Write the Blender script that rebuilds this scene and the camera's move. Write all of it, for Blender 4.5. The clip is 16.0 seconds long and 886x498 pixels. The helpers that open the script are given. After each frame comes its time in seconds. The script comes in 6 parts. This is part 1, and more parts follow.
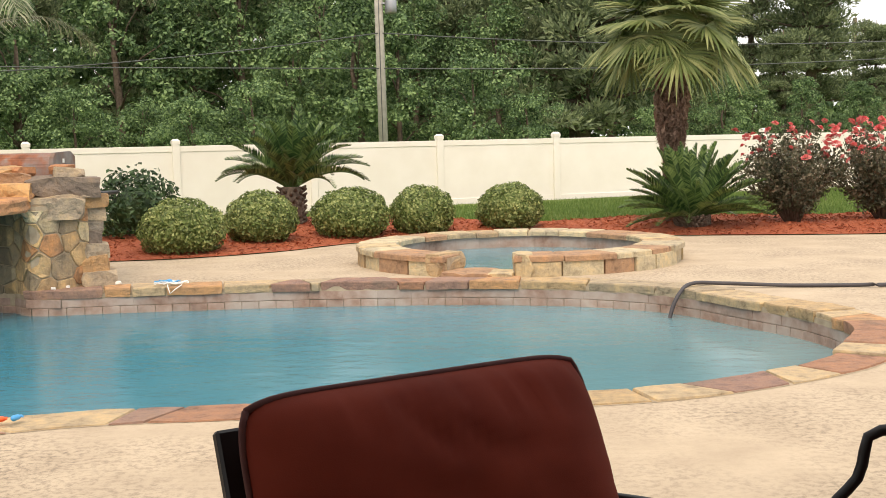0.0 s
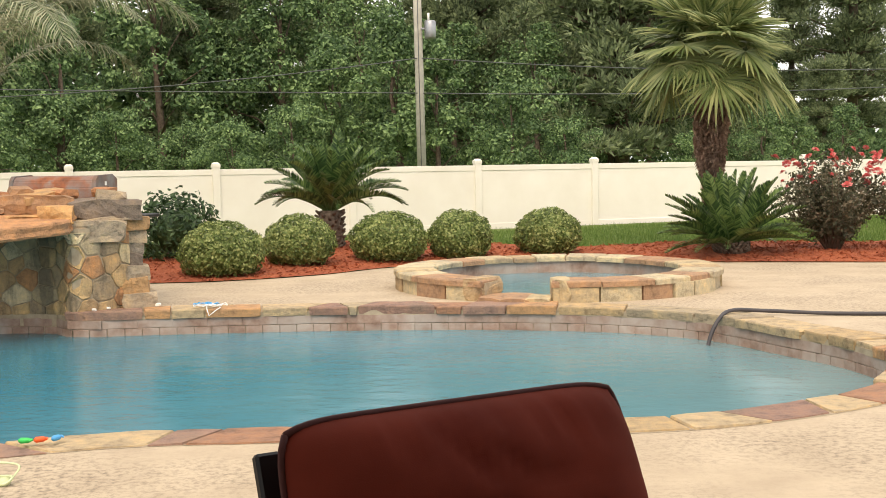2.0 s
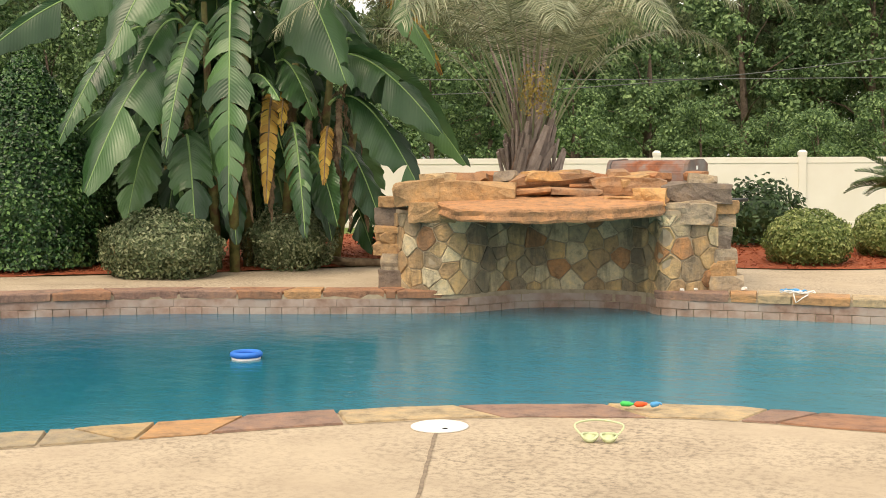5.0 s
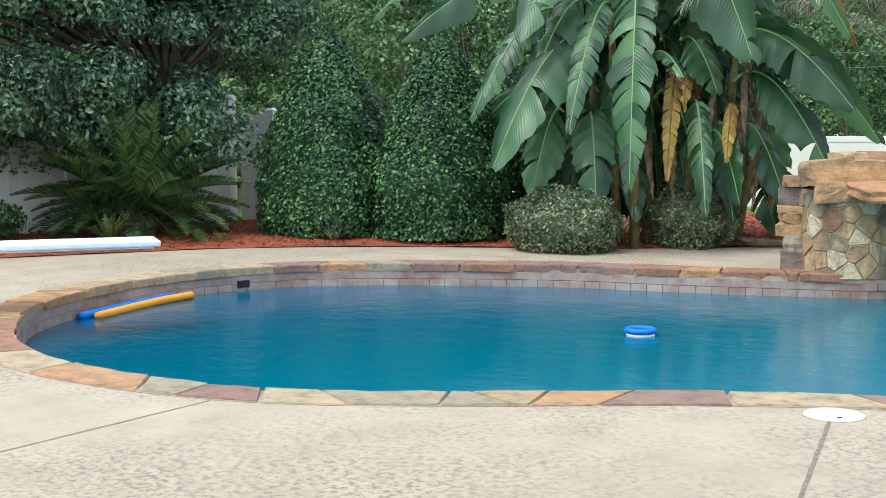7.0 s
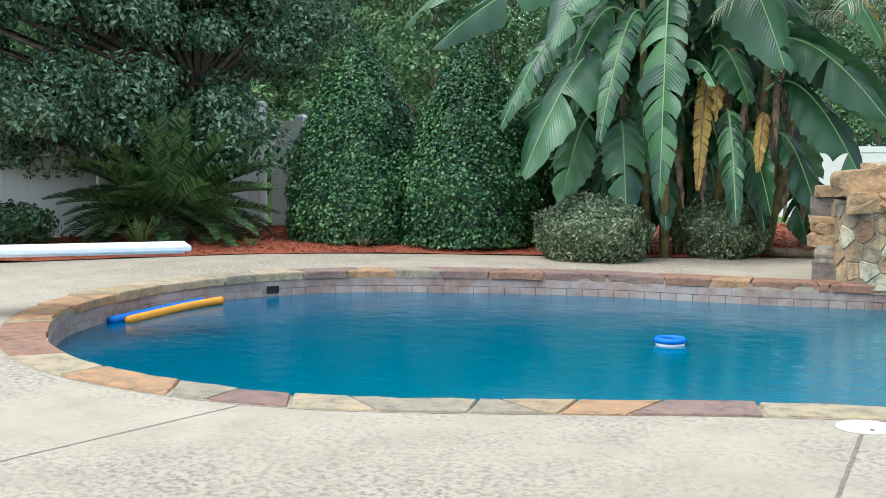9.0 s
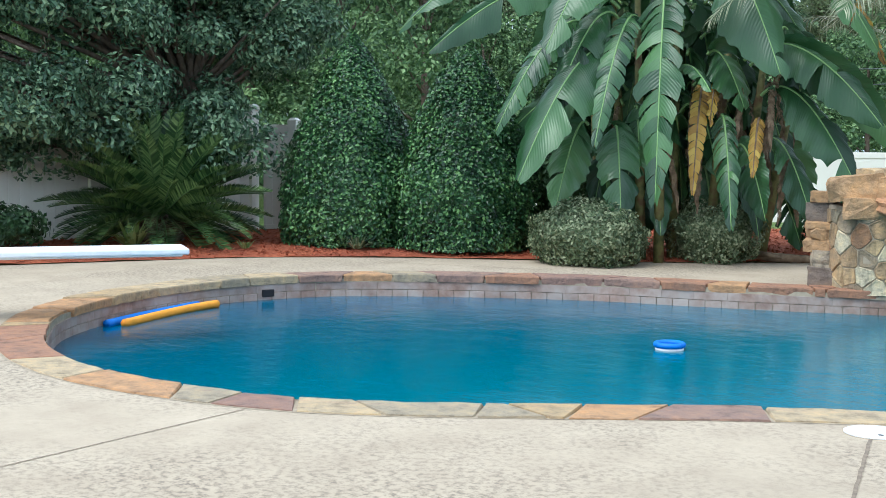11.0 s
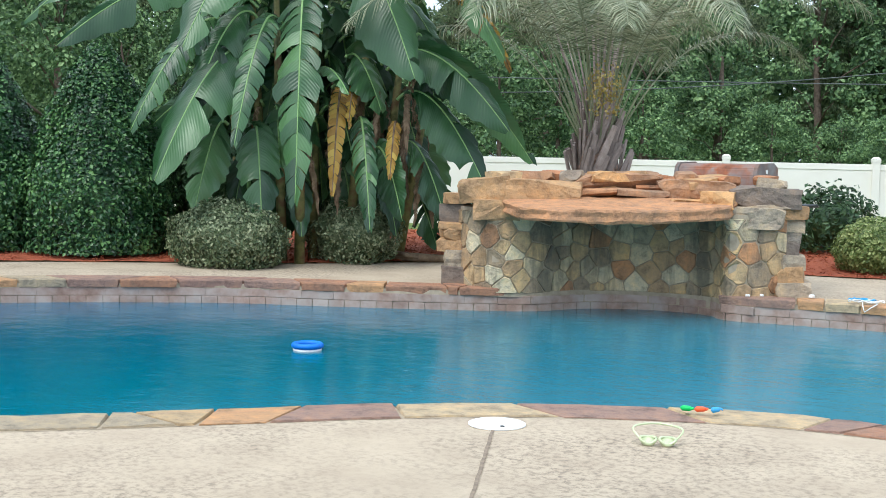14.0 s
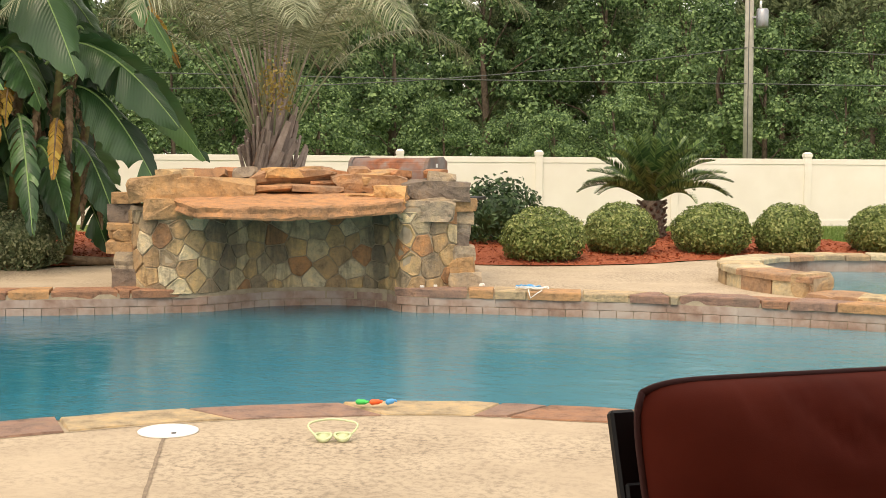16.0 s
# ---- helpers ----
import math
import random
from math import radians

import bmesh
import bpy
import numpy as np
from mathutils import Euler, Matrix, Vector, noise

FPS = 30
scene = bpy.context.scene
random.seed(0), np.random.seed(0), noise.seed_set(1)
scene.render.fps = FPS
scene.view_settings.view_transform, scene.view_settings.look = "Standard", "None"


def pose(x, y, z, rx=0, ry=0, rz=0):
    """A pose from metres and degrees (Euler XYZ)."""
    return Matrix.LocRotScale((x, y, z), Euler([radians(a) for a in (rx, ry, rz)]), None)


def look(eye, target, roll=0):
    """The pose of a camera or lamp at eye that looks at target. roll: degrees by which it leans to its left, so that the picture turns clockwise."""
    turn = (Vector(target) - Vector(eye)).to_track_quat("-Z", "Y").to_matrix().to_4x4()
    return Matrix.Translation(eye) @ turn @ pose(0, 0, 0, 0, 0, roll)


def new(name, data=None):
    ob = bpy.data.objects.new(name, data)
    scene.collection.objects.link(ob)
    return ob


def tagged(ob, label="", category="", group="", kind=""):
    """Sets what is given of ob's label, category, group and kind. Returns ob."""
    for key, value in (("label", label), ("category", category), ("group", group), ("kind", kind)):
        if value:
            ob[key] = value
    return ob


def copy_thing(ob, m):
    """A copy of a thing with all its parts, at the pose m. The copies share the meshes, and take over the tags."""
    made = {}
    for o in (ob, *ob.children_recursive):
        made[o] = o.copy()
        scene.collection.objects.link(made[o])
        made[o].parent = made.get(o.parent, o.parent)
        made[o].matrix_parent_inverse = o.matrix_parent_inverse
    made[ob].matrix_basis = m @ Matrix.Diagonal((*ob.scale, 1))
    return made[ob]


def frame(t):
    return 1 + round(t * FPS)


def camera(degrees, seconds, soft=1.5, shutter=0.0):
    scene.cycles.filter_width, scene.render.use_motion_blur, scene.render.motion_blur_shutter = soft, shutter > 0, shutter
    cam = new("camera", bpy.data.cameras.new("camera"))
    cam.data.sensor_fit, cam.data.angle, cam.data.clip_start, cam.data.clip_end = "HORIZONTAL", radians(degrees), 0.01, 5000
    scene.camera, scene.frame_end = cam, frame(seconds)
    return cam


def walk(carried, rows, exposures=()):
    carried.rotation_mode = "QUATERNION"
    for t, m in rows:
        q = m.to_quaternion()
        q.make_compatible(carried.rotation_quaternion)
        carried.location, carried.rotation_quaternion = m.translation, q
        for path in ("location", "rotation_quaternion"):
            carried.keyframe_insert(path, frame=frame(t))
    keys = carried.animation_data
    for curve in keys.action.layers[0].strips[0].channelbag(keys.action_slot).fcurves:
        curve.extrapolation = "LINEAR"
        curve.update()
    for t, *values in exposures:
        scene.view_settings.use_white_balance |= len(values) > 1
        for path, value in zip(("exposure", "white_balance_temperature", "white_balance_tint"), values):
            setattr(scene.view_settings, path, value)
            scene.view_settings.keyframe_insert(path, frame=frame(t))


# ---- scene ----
PATH = [
    (0, (0.147, 0.062, 1.311), (-0.396, 10.007, 0.413), -1.17),
    (0.5, (0.133, 0.145, 1.302), (-0.361, 10.091, 0.390), -0.71),
    (1, (0.154, 0.044, 1.322), (-0.439, 9.991, 0.484), -1.10),
    (1.5, (0.154, 0.046, 1.323), (-0.420, 9.999, 0.540), -1.20),
    (2, (0.146, 0.045, 1.317), (-0.699, 9.985, 0.621), -0.86),
    (2.5, (0.134, 0.020, 1.313), (-1.252, 9.909, 0.771), -0.80),
    (3, (0.123, -0.019, 1.312), (-2.020, 9.735, 0.800), -0.88),
    (3.5, (0.115, -0.027, 1.303), (-2.604, 9.579, 0.721), -0.79),
    (4, (0.087, -0.047, 1.286), (-3.404, 9.307, 0.723), 0.24),
    (4.5, (0.066, -0.074, 1.271), (-4.286, 8.907, 0.634), 1.05),
    (5, (0.051, -0.101, 1.272), (-5.127, 8.422, 0.538), -0.27),
    (5.2, (0.064, -0.112, 1.275), (-5.418, 8.220, 0.547), -0.06),
    (7.3, (0.146, -0.133, 1.283), (-7.624, 6.101, 0.412), -0.21),
    (7.5, (0.125, -0.137, 1.283), (-7.676, 6.063, 0.451), -0.13),
    (8, (0.063, -0.187, 1.277), (-7.658, 6.110, 0.427), 0.23),
    (8.5, (0.129, -0.140, 1.280), (-7.621, 6.125, 0.448), 0.21),
    (8.7, (0.140, -0.135, 1.281), (-7.645, 6.083, 0.427), 0.18),
    (10.8, (0.047, -0.224, 1.278), (-7.698, 6.052, 0.487), 0.37),
    (11, (0.050, -0.209, 1.275), (-7.661, 6.106, 0.462), 0.44),
    (11.5, (0.043, -0.203, 1.273), (-7.468, 6.345, 0.427), 0.53),
    (12, (0.031, -0.182, 1.269), (-7.198, 6.665, 0.340), 0.70),
    (12.5, (0.028, -0.136, 1.258), (-6.713, 7.211, 0.498), 0.72),
    (13, (0.031, -0.113, 1.259), (-6.245, 7.637, 0.519), 0.84),
    (13.5, (0.049, -0.094, 1.261), (-5.940, 7.880, 0.520), 0.77),
    (14, (0.053, -0.087, 1.265), (-5.567, 8.150, 0.507), 1.22),
    (14.5, (0.050, -0.056, 1.260), (-5.074, 8.495, 0.462), 0.91),
    (15, (0.066, -0.032, 1.259), (-4.499, 8.835, 0.522), 1.00),
    (15.5, (0.065, 0.006, 1.247), (-3.750, 9.226, 0.589), 1.32),
    (16, (0.073, 0.013, 1.263), (-3.258, 9.412, 0.513), 0.44),
]
cam = camera(39.78, 16.0, soft=0.9)
walk(cam, [(t, look(eye, target, roll)) for t, eye, target, roll in PATH],
     exposures=[(0.0, 0.72, 8000, 14), (2.0, 0.72, 8200, 13), (3.5, 0.72, 8600, 12), (5.2, 0.72, 8500, 12), (7.3, 0.82, 5800, 4), (8.7, 0.82, 5700, 3),
                (11.0, 0.82, 5700, 3), (12.5, 0.82, 5700, 4), (14.5, 0.76, 6400, 7), (15.2, 0.72, 7600, 11), (16.0, 0.72, 8700, 14)])

# ---- light: a bright overcast sky ----
SUN_UP, SUN_ROUND = radians(58), radians(184)
world = bpy.data.worlds.new("world")
scene.world = world
world.use_nodes = True
wn, wl = world.node_tree.nodes, world.node_tree.links
wn.clear()
sky = wn.new("ShaderNodeTexSky")
sky.sky_type, sky.sun_disc = "NISHITA", False
sky.sun_elevation, sky.sun_rotation = SUN_UP, SUN_ROUND
sky.air_density, sky.dust_density, sky.ozone_density = 1.0, 4.0, 1.0
cloud = wn.new("ShaderNodeMixRGB")
cloud.inputs[0].default_value = 0.7
cloud.inputs[2].default_value = (7.4, 8.2, 9.2, 1)
back = wn.new("ShaderNodeBackground")
back.inputs[1].default_value = 0.13
wout = wn.new("ShaderNodeOutputWorld")
wl.new(sky.outputs[0], cloud.inputs[1])
wl.new(cloud.outputs[0], back.inputs[0])
wl.new(back.outputs[0], wout.inputs[0])
sun = new("sun", bpy.data.lights.new("sun", "SUN"))
sun.data.energy, sun.data.angle, sun.data.color = 1.25, radians(35), (1.0, 0.95, 0.88)
sun.matrix_world = look((0, 0, 30), Vector((0, 0, 30)) - Vector((math.sin(SUN_ROUND) * math.cos(SUN_UP), math.cos(SUN_ROUND) * math.cos(SUN_UP), math.sin(SUN_UP))))


# ---- materials ----
def shader(name):
    m = bpy.data.materials.new(name)
    m.use_nodes = True
    n = m.node_tree.nodes
    return m, n, m.node_tree.links, n["Principled BSDF"]


def ramp(n, stops, mode="LINEAR"):
    r = n.new("ShaderNodeValToRGB")
    r.color_ramp.interpolation = mode
    e = r.color_ramp.elements
    while len(e) < len(stops):
        e.new(0.5)
    for el, (p, c) in zip(e, stops):
        el.position, el.color = p, (*c, 1)
    return r


def noise_tex(n, l, vec, scale, detail=5, rough=0.55):
    t = n.new("ShaderNodeTexNoise")
    t.inputs["Scale"].default_value, t.inputs["Detail"].default_value, t.inputs["Roughness"].default_value = scale, detail, rough
    l.new(vec, t.inputs["Vector"])
    return t


def surface(name, stops, scale=3.0, stain=None, stain_scale=0.6, rough=0.8, bump=0.3, bump_scale=60.0, metal=0.0, place="Object", spread=0.0, spec=0.3, depth=0.004):
    """Colour from a noise ramp, a second broad stain, fine relief; spread: brightness changes from piece to piece."""
    m, n, l, p = shader(name)
    if place == "World":
        vec = n.new("ShaderNodeNewGeometry").outputs["Position"]
    else:
        vec = n.new("ShaderNodeTexCoord").outputs["Object"]
    a = noise_tex(n, l, vec, scale)
    r = ramp(n, stops)
    l.new(a.outputs["Fac"], r.inputs[0])
    col = r.outputs[0]
    if stain:
        b = noise_tex(n, l, vec, stain_scale, 4, 0.65)
        k = ramp(n, [(0.42, (0, 0, 0)), (0.66, (1, 1, 1))])
        l.new(b.outputs["Fac"], k.inputs[0])
        x = n.new("ShaderNodeMixRGB")
        l.new(k.outputs[0], x.inputs[0]), l.new(col, x.inputs[1])
        x.inputs[2].default_value = (*stain, 1)
        col = x.outputs[0]
    if spread:
        o = n.new("ShaderNodeObjectInfo")
        mr = n.new("ShaderNodeMapRange")
        mr.inputs[3].default_value, mr.inputs[4].default_value = 1 - spread, 1 + spread
        l.new(o.outputs["Random"], mr.inputs[0])
        h = n.new("ShaderNodeHueSaturation")
        l.new(mr.outputs[0], h.inputs["Value"]), l.new(col, h.inputs["Color"])
        col = h.outputs[0]
    l.new(col, p.inputs["Base Color"])
    p.inputs["Roughness"].default_value, p.inputs["Metallic"].default_value = rough, metal
    p.inputs["Specular IOR Level"].default_value = spec
    if bump:
        f = noise_tex(n, l, vec, bump_scale, 6, 0.6)
        bp = n.new("ShaderNodeBump")
        bp.inputs["Strength"].default_value, bp.inputs["Distance"].default_value = bump, depth
        l.new(f.outputs["Fac"], bp.inputs["Height"]), l.new(bp.outputs[0], p.inputs["Normal"])
    return m


def stone(name, palette, rough=0.75, by="object", streak=0.0):
    """Natural stone: each piece takes its own tone of the palette, with veins and lichen."""
    m, n, l, p = shader(name)
    if by == "object":
        rnd = n.new("ShaderNodeObjectInfo").outputs["Random"]
    else:
        rnd = n.new("ShaderNodeNewGeometry").outputs["Random Per Island"]
    pos = n.new("ShaderNodeNewGeometry").outputs["Position"]
    base = ramp(n, [(i / len(palette), c) for i, c in enumerate(palette)], "CONSTANT")
    l.new(rnd, base.inputs[0])
    a = noise_tex(n, l, pos, 8.0, 9, 0.72)
    k = ramp(n, [(0.3, (0.42, 0.4, 0.38)), (0.47, (0.95, 0.95, 0.95)), (0.6, (1.2, 1.14, 1.02)), (0.75, (1.6, 1.4, 1.1))])
    l.new(a.outputs["Fac"], k.inputs[0])
    x = n.new("ShaderNodeMixRGB")
    x.blend_type, x.inputs[0].default_value = "MULTIPLY", 1
    l.new(base.outputs[0], x.inputs[1]), l.new(k.outputs[0], x.inputs[2])
    b = noise_tex(n, l, pos, 2.2, 5, 0.7)
    kb = ramp(n, [(0.54, (0, 0, 0)), (0.74, (0.6, 0.6, 0.6))])
    l.new(b.outputs["Fac"], kb.inputs[0])
    y = n.new("ShaderNodeMixRGB")
    l.new(kb.outputs[0], y.inputs[0]), l.new(x.outputs[0], y.inputs[1])
    y.inputs[2].default_value = (0.16, 0.13, 0.1, 1)
    col = y.outputs[0]
    # dark run-off streaks, strengthened to paint in the niche's shade as well
    if streak:
        mp = n.new("ShaderNodeMapping")
        mp.inputs["Scale"].default_value = (3.6, 3.6, 0.7)
        l.new(pos, mp.inputs[0])
        w = noise_tex(n, l, mp.outputs[0], 1.0, 5, 0.65)
        kw = ramp(n, [(0.49, (0, 0, 0)), (0.6, (streak, streak, streak))])
        l.new(w.outputs["Fac"], kw.inputs[0])
        z = n.new("ShaderNodeMixRGB")
        l.new(kw.outputs[0], z.inputs[0]), l.new(col, z.inputs[1])
        z.inputs[2].default_value = (0.055, 0.048, 0.034, 1)
        col = z.outputs[0]
    l.new(col, p.inputs["Base Color"])
    p.inputs["Roughness"].default_value = rough
    f = noise_tex(n, l, pos, 26.0, 8, 0.65)
    bp = n.new("ShaderNodeBump")
    bp.inputs["Strength"].default_value, bp.inputs["Distance"].default_value = 1.0, 0.022
    l.new(f.outputs["Fac"], bp.inputs["Height"]), l.new(bp.outputs[0], p.inputs["Normal"])
    return m


def foliage(name, dark, mid, light, rough=0.5, through_light=0.3, patch=1.2):
    """Leaves: each leaf its own green, broad patches of darker and lighter green, light shining through."""
    m, n, l, p = shader(name)
    g = n.new("ShaderNodeNewGeometry")
    a = noise_tex(n, l, g.outputs["Position"], patch, 3, 0.6)
    mx = n.new("ShaderNodeMath")
    mx.operation = "MULTIPLY_ADD"
    mx.inputs[1].default_value, mx.inputs[2].default_value = 0.62, -0.13
    l.new(g.outputs["Random Per Island"], mx.inputs[0])
    ad = n.new("ShaderNodeMath")
    ad.operation = "MULTIPLY_ADD"
    ad.inputs[1].default_value = 0.68
    l.new(a.outputs["Fac"], ad.inputs[0]), l.new(mx.outputs[0], ad.inputs[2])
    r = ramp(n, [(0.12, dark), (0.5, mid), (0.88, light)])
    l.new(ad.outputs[0], r.inputs[0])
    l.new(r.outputs[0], p.inputs["Base Color"])
    p.inputs["Roughness"].default_value, p.inputs["Specular IOR Level"].default_value = rough, 0.35
    t = n.new("ShaderNodeBsdfTranslucent")
    l.new(r.outputs[0], t.inputs["Color"])
    s = n.new("ShaderNodeMixShader")
    s.inputs[0].default_value = through_light
    l.new(p.outputs[0], s.inputs[1]), l.new(t.outputs[0], s.inputs[2])
    l.new(s.outputs[0], n["Material Output"].inputs[0])
    return m


def plain(name, c, rough=0.5, metal=0.0, spec=0.4):
    return surface(name, [(0.3, tuple(v * 0.88 for v in c)), (0.7, tuple(min(1, v * 1.08) for v in c))], 8, rough=rough, metal=metal, bump=0.1, bump_scale=90, spec=spec, depth=0.001)


def deck_finish():
    """Knock-down concrete: cream skim over a darker ground that shows through in worn, dirty patches."""
    m, n, l, p = shader("sprayed_concrete")
    pos = n.new("ShaderNodeNewGeometry").outputs["Position"]
    fine = noise_tex(n, l, pos, 27, 9, 0.75)
    broad = noise_tex(n, l, pos, 0.75, 4, 0.6)
    bm_ = ramp(n, [(0.4, (0, 0, 0)), (0.62, (1, 1, 1))])
    l.new(broad.outputs["Fac"], bm_.inputs[0])
    fk = ramp(n, [(0.47, (0, 0, 0)), (0.6, (1, 1, 1))])
    l.new(fine.outputs["Fac"], fk.inputs[0])
    wear = n.new("ShaderNodeMath")
    wear.operation = "MULTIPLY_ADD"
    wear.inputs[1].default_value, wear.inputs[2].default_value = 0.85, 0.1
    l.new(bm_.outputs[0], wear.inputs[0])
    k = n.new("ShaderNodeMath")
    k.operation = "MULTIPLY"
    l.new(wear.outputs[0], k.inputs[0]), l.new(fk.outputs[0], k.inputs[1])
    tone = noise_tex(n, l, pos, 2.6, 5, 0.6)
    tr = ramp(n, [(0.3, (0.4, 0.315, 0.225)), (0.7, (0.5, 0.405, 0.295))])
    l.new(tone.outputs["Fac"], tr.inputs[0])
    x = n.new("ShaderNodeMixRGB")
    l.new(k.outputs[0], x.inputs[0]), l.new(tr.outputs[0], x.inputs[1])
    x.inputs[2].default_value = (0.19, 0.15, 0.11, 1)
    l.new(x.outputs[0], p.inputs["Base Color"])
    p.inputs["Roughness"].default_value = 0.85
    bp = n.new("ShaderNodeBump")
    bp.inputs["Strength"].default_value, bp.inputs["Distance"].default_value = 0.5, 0.005
    l.new(fine.outputs["Fac"], bp.inputs["Height"]), l.new(bp.outputs[0], p.inputs["Normal"])
    return m


M_DECK = deck_finish()
M_COPING = stone("flagstone", [(0.42, 0.3, 0.17), (0.33, 0.17, 0.105), (0.46, 0.35, 0.22), (0.27, 0.16, 0.125), (0.46, 0.26, 0.13), (0.36, 0.29, 0.2), (0.29, 0.18, 0.14)])
M_FACE = stone("wall_stone", [(0.58, 0.47, 0.3), (0.5, 0.35, 0.19), (0.4, 0.33, 0.22), (0.45, 0.23, 0.11), (0.62, 0.53, 0.36), (0.34, 0.26, 0.17), (0.52, 0.37, 0.2), (0.43, 0.29, 0.16)], streak=0.6)
M_LEDGE = stone("ledge_stone", [(0.37, 0.3, 0.22), (0.2, 0.155, 0.125), (0.47, 0.34, 0.2), (0.3, 0.25, 0.2), (0.43, 0.26, 0.13), (0.26, 0.2, 0.15)])
M_SLAB = stone("rust_stone", [(0.4, 0.18, 0.085), (0.45, 0.23, 0.115), (0.54, 0.31, 0.14), (0.37, 0.21, 0.12)])
M_SPA = stone("gold_stone", [(0.48, 0.38, 0.24), (0.42, 0.3, 0.18), (0.52, 0.44, 0.3), (0.38, 0.23, 0.14), (0.44, 0.37, 0.26)])
M_MORTAR = surface("mortar", [(0.3, (0.3, 0.24, 0.17)), (0.7, (0.44, 0.36, 0.26))], 14, rough=0.95, bump=0.6, bump_scale=70, place="World")
M_TILE = surface("pool_tile", [(0.25, (0.2, 0.12, 0.09)), (0.5, (0.32, 0.21, 0.165)), (0.75, (0.42, 0.31, 0.26))], 12, stain=(0.42, 0.35, 0.31), stain_scale=2.2, rough=0.45, bump=0.25, bump_scale=60, place="World", spread=0.07)
M_PLASTER = surface("pool_plaster", [(0.3, (0.16, 0.33, 0.4)), (0.7, (0.24, 0.42, 0.48))], 3, rough=0.8, place="World")
M_MULCH = surface("red_mulch", [(0.3, (0.2, 0.05, 0.024)), (0.5, (0.4, 0.105, 0.048)), (0.72, (0.52, 0.17, 0.08))], 30, stain=(0.32, 0.085, 0.045), stain_scale=1.4, rough=0.95, bump=1.0, bump_scale=45, place="World", depth=0.03)
M_LAWN = surface("lawn", [(0.3, (0.07, 0.12, 0.025)), (0.7, (0.13, 0.19, 0.045))], 5, stain=(0.16, 0.2, 0.06), stain_scale=0.7, rough=0.95, bump=0.8, bump_scale=60, place="World", depth=0.02)
M_BLADE = foliage("grass_blade", (0.07, 0.13, 0.03), (0.12, 0.2, 0.045), (0.2, 0.27, 0.08), 0.6, 0.3)
M_FENCE = surface("vinyl", [(0.3, (0.78, 0.74, 0.66)), (0.7, (0.84, 0.81, 0.74))], 1.5, rough=0.45, bump=0.05, place="World", spec=0.4)
M_FENCE_SIDE = surface("grey_vinyl", [(0.3, (0.5, 0.5, 0.5)), (0.7, (0.58, 0.58, 0.58))], 1.5, rough=0.5, bump=0.05, place="World")
M_BARK = surface("bark", [(0.3, (0.09, 0.065, 0.05)), (0.7, (0.2, 0.15, 0.115))], 12, rough=0.95, bump=1.0, bump_scale=25, depth=0.02)
M_FIBRE = surface("palm_fibre", [(0.3, (0.2, 0.125, 0.09)), (0.7, (0.48, 0.33, 0.26))], 22, rough=0.95, bump=1.0, bump_scale=50, depth=0.02)
M_BOOT = surface("palm_boot", [(0.3, (0.17, 0.13, 0.115)), (0.7, (0.36, 0.3, 0.27))], 9, rough=0.9, bump=0.6, bump_scale=40, spread=0.25)
# woods green is lifted and shifted bluer, haze put into the colour
M_WOODS = foliage("broad_leaves", (0.022, 0.052, 0.022), (0.102, 0.186, 0.076), (0.29, 0.42, 0.175), 0.6, 0.3, 0.22)
M_PINE = foliage("pine_needles", (0.06, 0.09, 0.048), (0.165, 0.215, 0.115), (0.31, 0.37, 0.19), 0.75, 0.3, 0.35)
M_OAK = foliage("dark_glossy_leaves", (0.014, 0.04, 0.022), (0.082, 0.155, 0.084), (0.3, 0.42, 0.24), 0.3, 0.2, 1.0)
M_HOLLY = foliage("holly_leaves", (0.004, 0.02, 0.008), (0.026, 0.084, 0.028), (0.16, 0.31, 0.1), 0.3, 0.1, 1.8)
M_BOX = foliage("boxwood_leaves", (0.045, 0.075, 0.02), (0.15, 0.215, 0.06), (0.44, 0.48, 0.2), 0.45, 0.25, 3.0)
M_PRIVET = foliage("variegated_leaves", (0.045, 0.075, 0.035), (0.125, 0.17, 0.08), (0.4, 0.43, 0.26), 0.5, 0.2, 3.0)
M_SHRUB = foliage("camellia_leaves", (0.015, 0.04, 0.016), (0.035, 0.08, 0.028), (0.1, 0.17, 0.07), 0.4, 0.2, 2.0)
M_SAGO = foliage("sago_fronds", (0.012, 0.04, 0.015), (0.052, 0.112, 0.034), (0.22, 0.32, 0.11), 0.28, 0.2, 1.4)
M_PINDO = foliage("pindo_fronds", (0.08, 0.105, 0.055), (0.21, 0.24, 0.14), (0.5, 0.51, 0.35), 0.4, 0.25, 1.0)
M_FAN = foliage("fan_leaves", (0.06, 0.1, 0.035), (0.15, 0.2, 0.07), (0.36, 0.38, 0.17), 0.4, 0.25, 1.5)
M_RIB = plain("leaf_rib", (0.22, 0.36, 0.13))
M_STEM = surface("banana_stem", [(0.35, (0.07, 0.085, 0.03)), (0.5, (0.2, 0.19, 0.07)), (0.65, (0.15, 0.09, 0.045))], 6, rough=0.6, bump=0.4, bump_scale=20)
M_DRY = surface("dry_leaf", [(0.3, (0.1, 0.065, 0.04)), (0.7, (0.28, 0.2, 0.13))], 10, rough=0.95, bump=0.5)
M_ROSE = foliage("rose_leaves", (0.035, 0.045, 0.026), (0.09, 0.095, 0.055), (0.24, 0.2, 0.14), 0.5, 0.25, 2.5)
M_PETAL = foliage("rose_petals", (0.55, 0.06, 0.07), (0.68, 0.14, 0.14), (0.78, 0.32, 0.3), 0.5, 0.2, 3.0)
M_FRUIT = plain("palm_fruit", (0.32, 0.24, 0.06))
